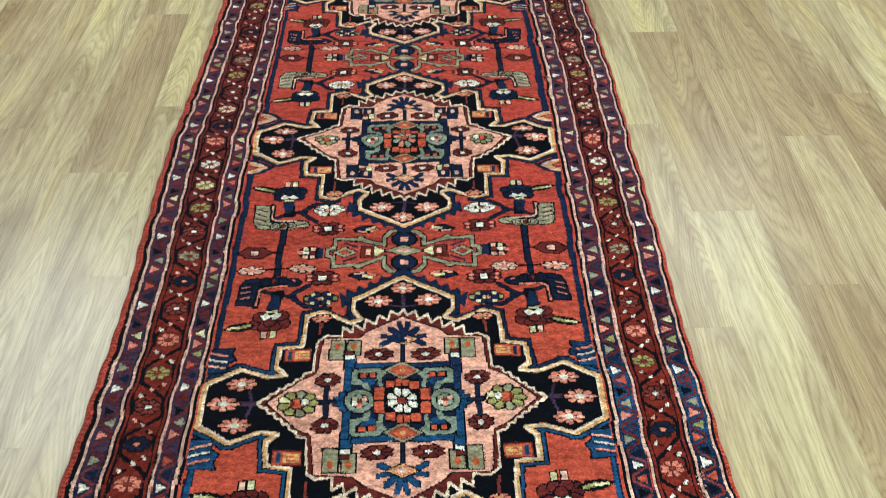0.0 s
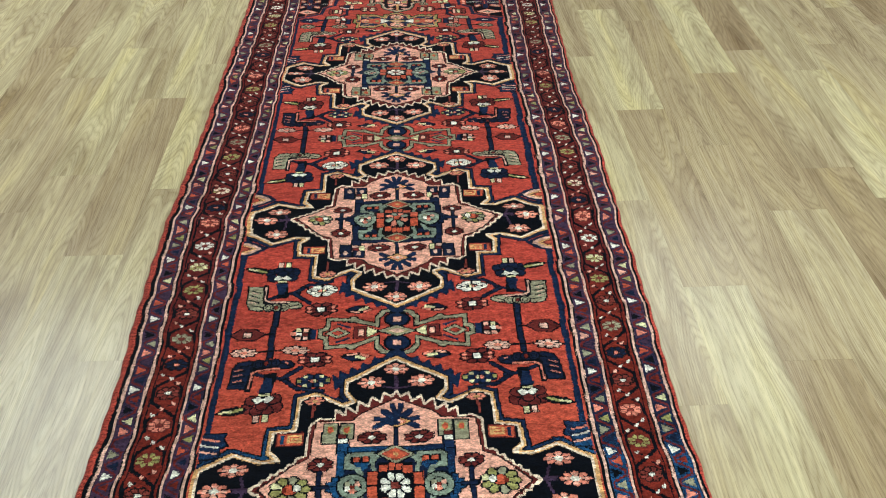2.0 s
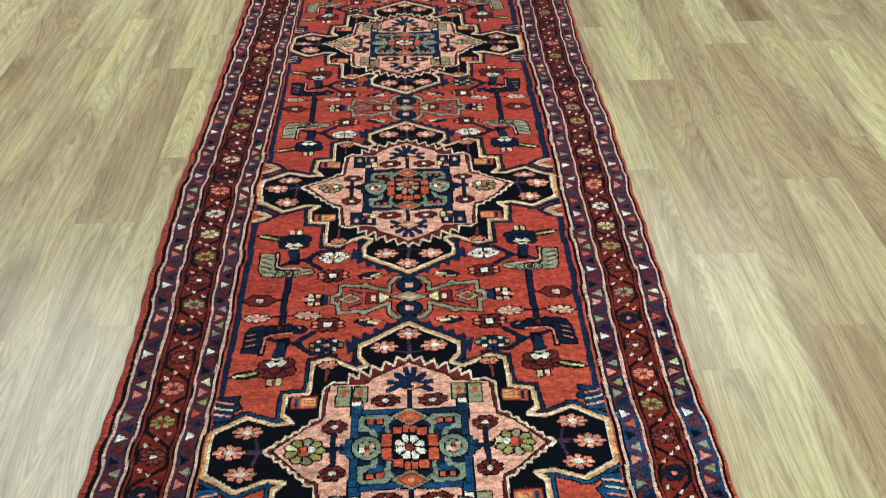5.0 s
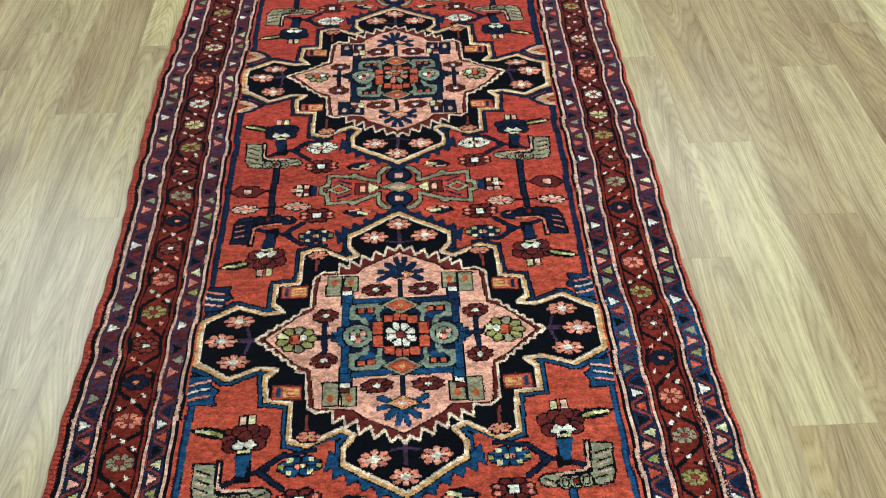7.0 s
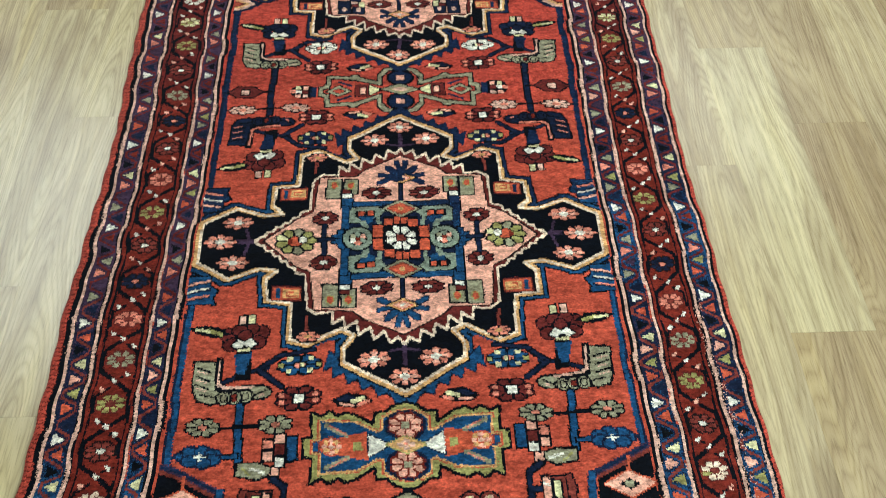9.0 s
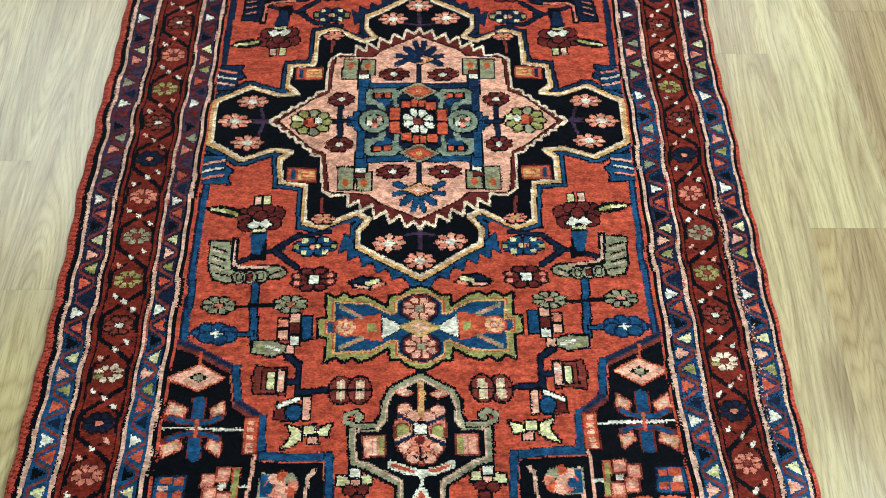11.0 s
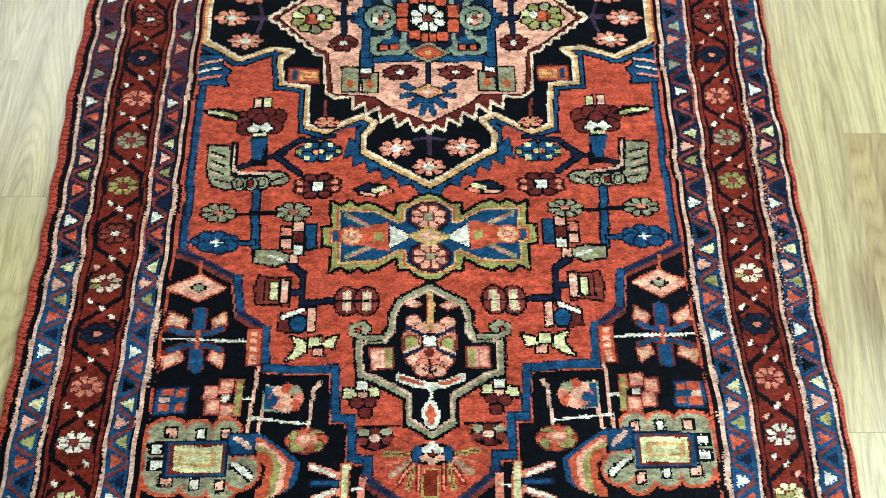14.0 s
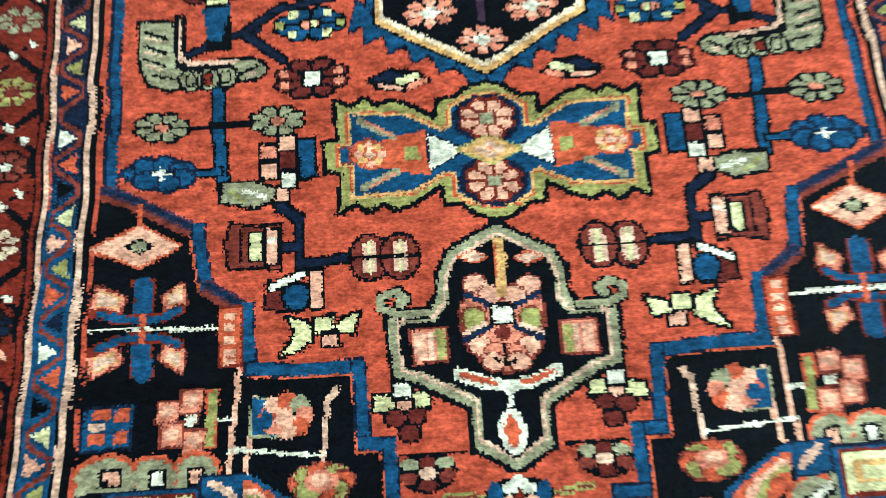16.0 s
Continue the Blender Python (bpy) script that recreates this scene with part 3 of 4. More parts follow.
def end_stems(s):
    """Stems and blossoms beside the bow; all heights are counted from the near end's bow."""
    st = part_of("stem", "", 0)
    line([(236, 62), (232, -22)], 14, "black")
    line([(236, 62), (232, -22)], 9, "blue")
    line([(180, 30), (282, 30)], 6, "black")
    line([(236, -12), (274, -12)], 9, "black")
    line([(236, -12), (274, -12)], 5, "blue")
    for x in (285, 183):
        part_of("flower", "", st)
        petals(x, 31, 24, 13, ("grey",), "rose", "black", 8, math.pi / 8)
    part_of("flower", "", st)
    for k in range(7):
        a = 2 * math.pi * k / 7
        oval(285 + 20 * math.cos(a), -12 + 8 * math.sin(a), 10, 7, "blue", "navy", 3)
    line([(277, -12), (292, -12)], 3, "white")
    line([(284, -16), (284, -8)], 3, "white")
    part_of("leaf_figure", "", st)
    poly([(232, -24), (206, -24), (188, -30), (186, -38), (204, -46), (232, -40)], "grey", "black", 6)
    line([(212, -32), (196, -37)], 4, "white")
    line([(226, -30), (214, -40)], 2.4, "olive")
    part_of("bud", "", st)
    rect(176, 186, -45, -30, "pink", "black", 5)
    part_of("bud", "", st)
    for x, y, d in ((192, 3, "rose"), (192, -14, "pink"), (175, 10, "pink"), (175, -22, "white")):
        rect(x - 6.5, x + 6.5, y - 6, y + 6, d, "black", 5)
    rect(168, 182, -13, 2, "maroon", "black", 4)
    rect(152, 165, -22, 12, "blue", "black", 5)
    part_of("stem", "", 0)
    for pts in ([(182, -46), (165, -58), (165, -106)], [(165, -97), (116, -97)], [(165, -82), (184, -82)]):
        line(pts, 10, "black")
    for pts in ([(182, -46), (165, -58), (165, -106)], [(165, -97), (116, -97)], [(165, -82), (184, -82)]):
        line(pts, 6, "navy")
    part_of("double_blossom", "", 0)
    for x in (107, 82):
        oval(x, -98, 15, 18, "brown", "black", 3)
        rect(x - 6, x + 6, -111, -85, "cream", "maroon", 3)
        line([(x, -110), (x, -86)], 4, "lime")
    line([(66, -98), (124, -98)], 2.6, "black")
    part_of("square_blossom", "", 0)
    poly([(182, -63), (202, -65), (222, -61), (226, -78), (223, -101), (200, -98), (182, -101)], "brown", "black", 5)
    line([(214, -68), (214, -94)], 3, "black")
    rect(197, 206, -93, -70, "lime", "black", 5)
    rect(183, 192, -97, -66, "pink", "black", 4)
    line([(185, -74), (190, -76)], 3, "white")
    part_of("leaf_figure", "", 0)
    poly([(190, -112), (194, -134), (178, -137), (164, -136), (176, -124)], "maroon", "black", 4)
    part_of("bud", "", 0)
    oval(168, -125, 10, 11, "blue", "black")
    line([(190, -117), (163, -105)], 8, "black")
    line([(189, -117), (164, -106)], 4.6, "white")
    part_of("bud", "", 0)
    rect(147, 156, -135, -104, "pink", "black", 5)
    part_of("bird_figure", "", 0)
    poly([(116, -143), (130, -147), (137, -156), (122, -159)], "lime", "black", 5)
    rect(138, 152, -156, -144, "lime", "black", 5)
    rect(134, 147, -168, -159, "pink", "black", 5)
    poly([(157, -148), (175, -142), (169, -153), (171, -161), (181, -174), (166, -169), (155, -161)], "lime", "black", 5)
    part_of("small_flower", "", 0)
    for x, y, a, d in ((100, -217, 8, "lime"), (71, -215, 7, "lime"), (85, -208, 7, "white"), (85, -221, 6, "pink")):
        rect(x - a, x + a, y - 6, y + 6, d, "black", 5)
    for x, y in ((76, -227), (92, -228), (81, -240)):
        oval(x, y, 8, 6, "maroon", "black", 2)
    line([(40, -258), (88, -257)], 3, "black")
    part_of("small_flower", "", 0)
    oval(69, -271, 23, 15, "black")
    for x, y, d in ((56, -264, "grey"), (83, -264, "grey"), (69, -263, "maroon"), (54, -274, "brown"), (84, -274, "brown"), (69, -280, "maroon"), (69, -271, "cream")):
        oval(x, y, 7, 4.6, d)


def spandrel(s):
    """The black stepped corner with its blossoms."""
    sp = part_of("spandrel", "black stepped corner field with blue edge")
    steps = [(345, -18), (328, -25), (250, -63), (243, -112), (209, -135), (206, -185), (120, -186), (117, -247), (98, -248), (96, -295), (76, -297), (75, -318), (42, -342), (0, -362), (0, -560), (345, -560)]
    poly(steps, "black")
    for a, b in zip(steps[1:13], steps[2:14]):
        slant = abs(a[0] - b[0]) > 24 and abs(a[1] - b[1]) > 8
        line([(a[0] + 5, a[1] - 5), (b[0] + 5, b[1] - 5)], 5, "orange" if not slant else "brown")
    for a, b in zip(steps[1:13], steps[2:14]):
        slant = abs(a[0] - b[0]) > 24 and abs(a[1] - b[1]) > 8
        line([a, b], 8 if slant else 12, "violet" if slant else "navy")
        line([a, b], 4 if slant else 9.5, "indigo" if slant else "blue")
    part_of("diamond_figure", "", sp)
    line([(301, -40), (300, -62)], 4, "orange")
    diamond(299, -77, 34, 18, "pink", "orange", 4)
    diamond(299, -77, 14, 8, "black")
    oval(299, -77, 7, 4.5, "grey")
    for y, f in ((-121, 1), (-172, -1)):
        part_of("butterfly_figure", "", sp)
        for k in (-1, 1):
            poly([(295 + k * 15, y), (295 + k * 33, y + f * 12), (295 + k * 36, y - f * 6), (295 + k * 19, y - f * 11)], "rose", "brown", 3)
            poly([(295 + k * 20, y), (295 + k * 31, y + f * 7), (295 + k * 32, y - f * 3), (295 + k * 22, y - f * 6)], "cream", "gold", 2)
        rect(285, 305, y - 15, y + 15, "deep")
        rect(287, 303, y - 13, y + 13, "blue")
        oval(295, y + f * 12, 7, 6, "blue")
        for k in (-1, 1):
            line([(295, y - f * 19), (295 + k * 18, y - f * 17), (295 + k * 32, y - f * 10)], 8, "deep")
        for k in (-1, 1):
            line([(295, y - f * 19), (295 + k * 18, y - f * 17), (295 + k * 30, y - f * 11)], 5.5, "blue")
    NOW[1] = sp
    line([(338, -145), (232, -150)], 3, "white")
    line([(295, -136), (295, -158)], 4, "orange")
    rect(214, 231, -182, -135, "orange", "deep", 4)
    for y in (-141, -151, -161, -171, -179):
        rect(219, 228, y - 3, y + 3, "pink")
    for pts, d in (([(216, -186), (219, -217), (222, -264)], "pink"), ([(203, -208), (206, -240), (210, -272)], "pink"), ([(138, -203), (146, -212), (149, -262)], "cream")):
        line(pts, 4.4, d)
    line([(222, -248), (150, -254)], 3, "white")
    line([(221, -224), (234, -224)], 3, "white")
    part_of("square_blossom", "", sp)
    rect(234, 241, -244, -201, "olive", "orange", 3)
    for x, y in ((254, -206), (272, -213), (268, -231), (250, -237)):
        rect(x - 8, x + 8, y - 9, y + 7, "rose", "brown", 4)
        oval(x, y, 6, 5, "pink")
    rect(249, 257, -225, -218, "white", "brown", 3)
    part_of("square_blossom", "", sp)
    rect(300, 328, -239, -208, "blue", "navy", 4)
    for x, y in ((307, -214), (307, -231), (321, -232), (320, -213)):
        rect(x - 5, x + 5, y - 4.5, y + 4.5, "orange")
    rect(318, 326, -226, -219, "cream")
    part_of("square_blossom", "", sp)
    rect(186, 205, -238, -209, "blue", "grey", 4)
    for k, d in enumerate(("orange", "pink", "orange", "grey", "rose", "orange", "pink", "rose")):
        a = math.pi * k / 4
        oval(178 + 14 * math.cos(a), -222 + 12 * math.sin(a), 8, 7, d)
    oval(180, -223, 8, 7, "pink")
    oval(194, -226, 6, 7, "blue")
    part_of("palmette", "", sp)
    for k in range(8):
        a = math.pi * k / 4
        oval(151 + 15 * math.cos(a), -275 + 8 * math.sin(a), 10, 7, "olive" if k % 2 else "orange", "brown", 1.6)
    oval(151, -274, 13, 8, "rose")
    oval(152, -273, 8, 5, "pink")
    # large cartouche
    cart = part_of("cartouche", "scalloped cartouche with a pale yellow panel", sp)
    rim = [(248, -262, 16, 13), (281, -262, 17, 13), (313, -262, 17, 15), (326, -282, 12, 15), (324, -304, 12, 15), (312, -320, 16, 14), (279, -322, 17, 14), (247, -326, 17, 15)]
    for x, y, rx, ry in rim:
        oval(x, y, rx, ry, "grey", "orange", 4)
    for x, y, rx, ry in rim:
        oval(x, y, rx - 1, ry - 1, "grey")
    oval(225, -311, 20, 18, "grey", "orange", 4)
    rect(238, 320, -318, -268, "grey")
    for x, y, d in ((247, -265, "pink"), (278, -264, "white"), (311, -262, "pink"), (323, -280, "white"), (322, -299, "white"), (313, -318, "pink"), (280, -321, "white"), (249, -325, "pink")):
        rect(x - 4.4, x + 4.4, y - 5.2, y + 5.2, d, "black", 5)
    rect(243, 317, -315, -271, "navy")
    rect(245, 315, -313, -273, "blue")
    rect(251, 309, -308, -278, "lime", "deep", 6)
    rect(258, 303, -301, -285, "gold")
    rect(264, 298, -298, -288, "lime")
    line([(214, -318), (222, -309), (236, -303)], 9, "black")
    for k in range(4):
        line([(213 + 6 * k, -318 + 5 * k), (218 + 6 * k, -313 + 4 * k)], 5, "white")
    part_of("leaf_figure", "", sp)
    poly([(212, -268), (244, -266), (241, -289), (213, -291)], "blue", "navy", 4)
    for k in range(3):
        line([(219 + 6 * k, -283 + 4 * k), (224 + 6 * k, -277 + 3 * k)], 4.4, "cream")
    # curved leaf of nested bands
    part_of("leaf_figure", "", sp)
    for k, d in enumerate(("blue", "orange", "pink", "olive", "orange")):
        line([(208 - k, -272 - 5 * k), (182 + 3 * k, -288 - 3 * k), (160 + 8 * k, -304 - k), (163 + 8 * k, -320 - 3 * k), (174 + 7 * k, -331 - 2 * k)], 9, d)
    part_of("wheat_figure", "", sp)
    rect(97, 105, -350, -303, "lime", "orange", 4)
    line([(97, -326), (105, -326)], 3, "olive")
    for t in (1, -1):
        line([(110, -326 + t * 9), (142, -326 + t * 20)], 8, "rose")
        line([(114, -326 + t * 9), (143, -326 + t * 20)], 4.4, "white")
    line([(110, -326), (140, -326)], 8, "navy")
    line([(112, -326), (138, -326)], 5, "blue")
    NOW[1] = sp
    line([(80, -322), (84, -400)], 9, "rose")
    line([(80, -330), (92, -332)], 3, "white")
    # deeper corner blossoms out towards the end border
    for x, y, d in ((262, -372, "rose"), (318, -372, "orange"), (206, -366, "orange"), (150, -400, "rose"), (90, -430, "rose"), (260, -440, "orange"), (190, -470, "rose"), (316, -480, "rose"), (50, -500, "orange")):
        flower(x, y, 26, 17, d, "cream", "brown", second="pink", parent=sp)


def vase():
    v = part_of("vase_figure", "black vase figure outlined in grey")
    shape = [(0, -80), (40, -102), (48, -120), (48, -138), (57, -150), (89, -151), (88, -192), (72, -197), (27, -223), (27, -254), (0, -270)]
    shape = shape + [(-x, y) for x, y in shape[-2:0:-1]]
    line(shape, 15, "black", True)
    poly(shape, "black")
    line(shape, 8, "grey", True)
    line([(x * 0.96, (y + 170) * 0.965 - 170) for x, y in shape], 2.6, "cream", True)
    for s in (1, -1):
        curl = [(62 * s, -147), (86 * s, -146), (99 * s, -140), (99 * s, -132), (86 * s, -128), (78 * s, -134), (84 * s, -139)]
        line(curl, 9, "black")
        line(curl, 5.5, "grey")
        at(Place(0, NOW[0].oy, s, NOW[0].sy))
        rect(47, 74, -186, -161, "rose", "brown", 4)
        rect(48, 55, -185, -162, "olive")
        rect(57, 61, -185, -162, "cream")
        rect(63, 72, -185, -162, "pink")
        poly([(12, -104), (22, -99), (34, -104), (22, -109)], "cream", "orange", 3)
        line([(2, -211), (20, -207), (40, -199)], 9.5, "white")
        line([(12, -208), (24, -205), (36, -200)], 4.6, "orange")
        at(Place(0, NOW[0].oy, 1, NOW[0].sy))
    part_of("vase_blossom", "", v)
    poly([(-26, -130), (26, -130), (33, -150), (31, -174), (18, -190), (0, -200), (-18, -190), (-31, -174), (-33, -150)], "rose", "brown", 5)
    for s in (1, -1):
        for x, y, d in ((22, -127, "pink"), (10, -136, "pink"), (24, -146, "rose"), (20, -178, "pink"), (8, -184, "rose"), (10, -191, "pink")):
            oval(x * s, y, 9, 7, d, "brown", 1.6)
        oval(23 * s, -156, 9, 9, "olive", "brown", 1.6)
        line([(8 * s, -146), (30 * s, -135)], 4.4, "indigo")
        line([(10 * s, -162), (31 * s, -173)], 5, "navy")
        line([(14 * s, -160), (32 * s, -168)], 3.4, "cream")
    rect(-8, 8, -159, -146, "white", "black", 6)
    oval(0, -168, 7, 6, "maroon")
    line([(0, -178), (0, -192)], 2.6, "black")
    line([(-9, -189), (0, -194), (9, -189)], 2.6, "black")
    line([(0, -92), (0, -134)], 9, "gold")
    line([(-4, -94), (-4, -120)], 2.6, "orange")
    NOW[1] = v
    line([(0, -208), (0, -230)], 5, "white")
    oval(0, -246, 11, 18, "white", "black", 2)
    oval(0, -246, 6, 12, "orange")
    part_of("palmette", "fan-shaped palmette in muted olive and red", 0)
    for s in (1, -1):
        for k, d in enumerate(("olive", "orange", "grey", "deep", "olive", "deep")):
            a = 0.15 - 0.33 * k
            r = 44 - 1.5 * k
            pts = [(14 * s, -296), (s * (14 + r * 0.6 * math.cos(a)), -296 + r * 0.6 * math.sin(a)), (s * (12 + r * math.cos(a)), -297 + r * math.sin(a))]
            line(pts, 6, d)
            line(pts, 2, "brown" if d == "olive" else "rose")
    rect(-8, 8, -340, -312, "deep", "olive", 4)
    oval(0, -293, 27, 13, "black")
    for x in (-19, 19):
        oval(x, -293, 6, 10, "blue")
    for x, y, d in ((-9, -298, "pink"), (9, -298, "pink"), (0, -302, "cream"), (-7, -288, "white"), (7, -288, "white"), (0, -283, "white")):
        oval(x, y, 5.6, 4.4, d)
    oval(0, -293, 3.6, 3.2, "deep")


# ---- borders: both guard stripes and both sides run through the same colours ----
TRI = ("white", "orange", "black", "lime", "pink", "olive", "orange", "navy")
TRI_FAR = ("white", "deep", "black", "grey", "rose", "violet", "grey", "black")
ROSE = ("deep", "olive", "rose", "deep", "navy", "grey", "deep", "olive", "lime", "white", "rose", "navy", "ivory", "deep", "olive", "grey", "rose", "navy")


def guard(x0, x1, side):
    part_of("guard_stripe", "narrow blue-violet stripe with triangles and wavy vine")
    at(HOME)
    a, b = min(x0 * side, x1 * side), max(x0 * side, x1 * side)
    rect(a, b, Y_LOW, Y_HIGH, "navy")
    # the ground changes from blue near one end to violet further on
    w = window(a, b, Y_LOW, Y_HIGH)
    tone = np.sin(GY[w] / 140 + side) + np.sin(GY[w] / 57 + 2 * side) * 0.5 + rng.normal(0, 0.45, GY[w].shape) - (GY[w] + 330 - 110 * side) / 260
    m = (GX[w] > a) & (GX[w] < b)
    DYE[w][m & (tone > 0.1)] = CODE["blue"]
    DYE[w][m & (tone < -1.6)] = CODE["violet"]
    start = -514 if side < 0 else -503
    mid, half = (a + b) / 2, (b - a) / 2
    ks = range(math.floor((Y_LOW - start) / 22.75), math.ceil((Y_HIGH - start) / 22.75) + 1)
    turn = [(mid + half * 0.70 * (-1 if k % 2 else 1) + rng.uniform(-1, 1), start + 22.75 * k + rng.uniform(-1.5, 1.5)) for k in ks]
    for k, p, q in zip(ks, turn, turn[1:]):
        far = start + 22.75 * k > -120
        y0, y1 = p[1] + 5, q[1] - 5
        line([(p[0], p[1] - 5), (p[0], y0), (q[0], y1), (q[0], q[1] + 5)], 3.3, "deep_far_shade" if far else "brown")
    for k in ks:
        y, d = start + 22.75 * k, (-1 if k % 2 else 1)
        far = y > -120
        dye = (TRI_FAR if far and rng.random() < 0.6 else TRI)[-k % 8]
        h = rng.uniform(8.0, 9.8)
        tip, base = mid + d * half * 0.50, mid - d * half * 0.62
        ym = y + rng.uniform(-1.2, 1.2)
        poly([(tip, ym), (base, ym + h), (base, ym - h)], dye)


def border(side):
    at(HOME)

    def band(x0, x1, dye):
        rect(min(x0 * side, x1 * side), max(x0 * side, x1 * side), Y_LOW, Y_HIGH, dye)

    part_of("selvedge", "overcast red wool edge cord")
    band(501, 517, "edge")
    for k in range(int((Y_HIGH - Y_LOW) / 7)):
        y = Y_LOW + 7 * k + rng.uniform(-2, 2)
        line([(503 * side, y), (515 * side, y + 4)], 1.6, "deep")
    part_of("border_line", "", -1)
    band(490, 502, "black")
    band(490.5, 495.5, "cream")
    guard(459, 490, side)
    part_of("border_line", "", -1)
    band(440, 460, "black")
    band(453.5, 458.5, "cream")
    band(444, 449.5, "deep")
    main = part_of("main_border", "deep red border with rosettes and angular vine")
    band(384, 441, "deep")
    first = math.floor((Y_LOW + 7) / 69.3)
    for k in range(first, math.ceil((Y_HIGH + 7) / 69.3) + 1):
        y, f = -7 + 69.3 * k, (1 if k % 2 else -1)
        NOW[1] = main
        # angular vine that passes each rosette on the other side
        line([((413 + 25 * f) * side, y - 18), ((413 + 27 * f) * side, y), ((413 + 24 * f) * side, y + 17), ((413 - 24 * f) * side, y + 50)], 5.6, "black")
        line([((413 - 26 * f) * side, y - 10), ((413 - 24 * f) * side, y + 14), ((413 - 8 * f) * side, y + 24)], 4.6, "black")
        line([((413 + 20 * f) * side, y + 46), ((413 + 6 * f) * side, y + 40)], 3.2, "black")
        for dx, dy in ((-17 * f, 22), (1, 34), (17 * f, 44)):
            x, d = 413 + dx + rng.uniform(-2, 2), ("white" if rng.random() < 0.75 else "pink")
            oval(x * side, y + dy, 3.4, 2.8, d, "maroon", 1.8)
            oval((x + 3.6) * side, y + dy + 3.4, 2.2, 2.0, d)
        d = ROSE[k % len(ROSE)]
        part_of("rosette", "", main)
        x = 413 + rng.uniform(-2, 2)
        petals(x * side, y, 22, 13.5, ("brown",) if d == "deep" else (d,) * 5 + ("olive" if d in ("lime", "ivory") else d,), {"deep": "white", "navy": "rose", "lime": "olive"}.get(d, "brown"), "dark" if d in ("deep", "navy") else "maroon", 8, math.pi / 8)
    part_of("border_line", "", -1)
    band(376, 387, "black")
    band(379.5, 384, "deep")
    band(371.5, 376.5, "cream")
    guard(343, 371, side)
    part_of("border_line", "", -1)
    band(331, 344, "red")
    band(333, 344, "black")
    band(337.5, 342.5, "cream")


def weave():
    DYE[:] = CODE["red"]
    NOW[1] = 0
    at(HOME)
    for s in (1, -1):
        part_of("field_line", "", -1)
        rect(min(319 * s, 329 * s), max(319 * s, 329 * s), Y_LOW, Y_HIGH, "navy")
        rect(min(320 * s, 326 * s), max(320 * s, 326 * s), Y_LOW, Y_HIGH, "blue")
    bridge(343, 1)
    bridge(2 * MID - 343, -1)
    for y0, f in ((-356, 1), (2 * MID + 356, -1)):
        for s in (1, -1):
            at(Place(0, y0, s, f))
            end_stems(s)
            spandrel(s)
        at(Place(0, y0, 1, f))
        vase()
    medallion(-7, "sage", "maroon", "maroon", "navy", "grey", "blue", "blue")
    medallion(2 * MID + 7, "sage", "maroon", "maroon", "grey", "navy", "blue", "blue")
    medallion(MID, "navy", "navy", "navy", "grey", "grey", "white", "white")
    at(HOME)
    bow(-363)
    bow(2 * MID + 363)
    for s in (1, -1):
        border(s)
    # far pile looks darker at a flat angle: blue, deep and red swap to darker dyes
    far_shade = GY + 60 * np.sin(GX / 90) + rng.normal(0, 30, GY.shape)
    DYE[(DYE == CODE["blue"]) & (far_shade > 60)] = CODE["indigo"]
    DYE[(DYE == CODE["deep"]) & (far_shade > 420)] = CODE["deep_far_shade"]
    DYE[(DYE == CODE["red"]) & (far_shade + rng.normal(0, 90, GY.shape) > 300)] = CODE["red_far_shade"]
    # a worn crease along one border; its highlight too is put in as pale knots
    worn_glint = (np.abs(GX - 459 + 0.012 * (GY + 300) + 3 * np.sin(GY / 50)) < 7) & (np.abs(GY + 345) < 200)
    DYE[worn_glint & (rng.random(GX.shape) < 0.12)] = CODE["cream"]
    # end borders
    at(HOME)
    for y0, f in ((Y_LOW, 1), (Y_HIGH, -1)):
        part_of("end_border", "deep red end border")
        ya, yb = sorted((y0, y0 + f * 70))
        rect(-501, 501, ya, yb, "deep")
        line([(-500, y0 + f * 72), (500, y0 + f * 72)], 6, "cream")
        line([(-500, y0 + f * 60), (500, y0 + f * 60)], 6, "cream")


weave()
# the plain line round the field is cut by motifs: every stretch of it is a piece of its own
for k in [i for i, p in enumerate(PARTS) if p[0] == "field_line"]:
    mask = PART == k
    rows = np.flatnonzero(mask.any(axis=1))
    for stretch in np.split(rows, np.flatnonzero(np.diff(rows) > 2) + 1)[1:]:
        PARTS.append(("field_line", "", -1))
        PART[stretch[0]:stretch[-1] + 1][mask[stretch[0]:stretch[-1] + 1]] = len(PARTS) - 1


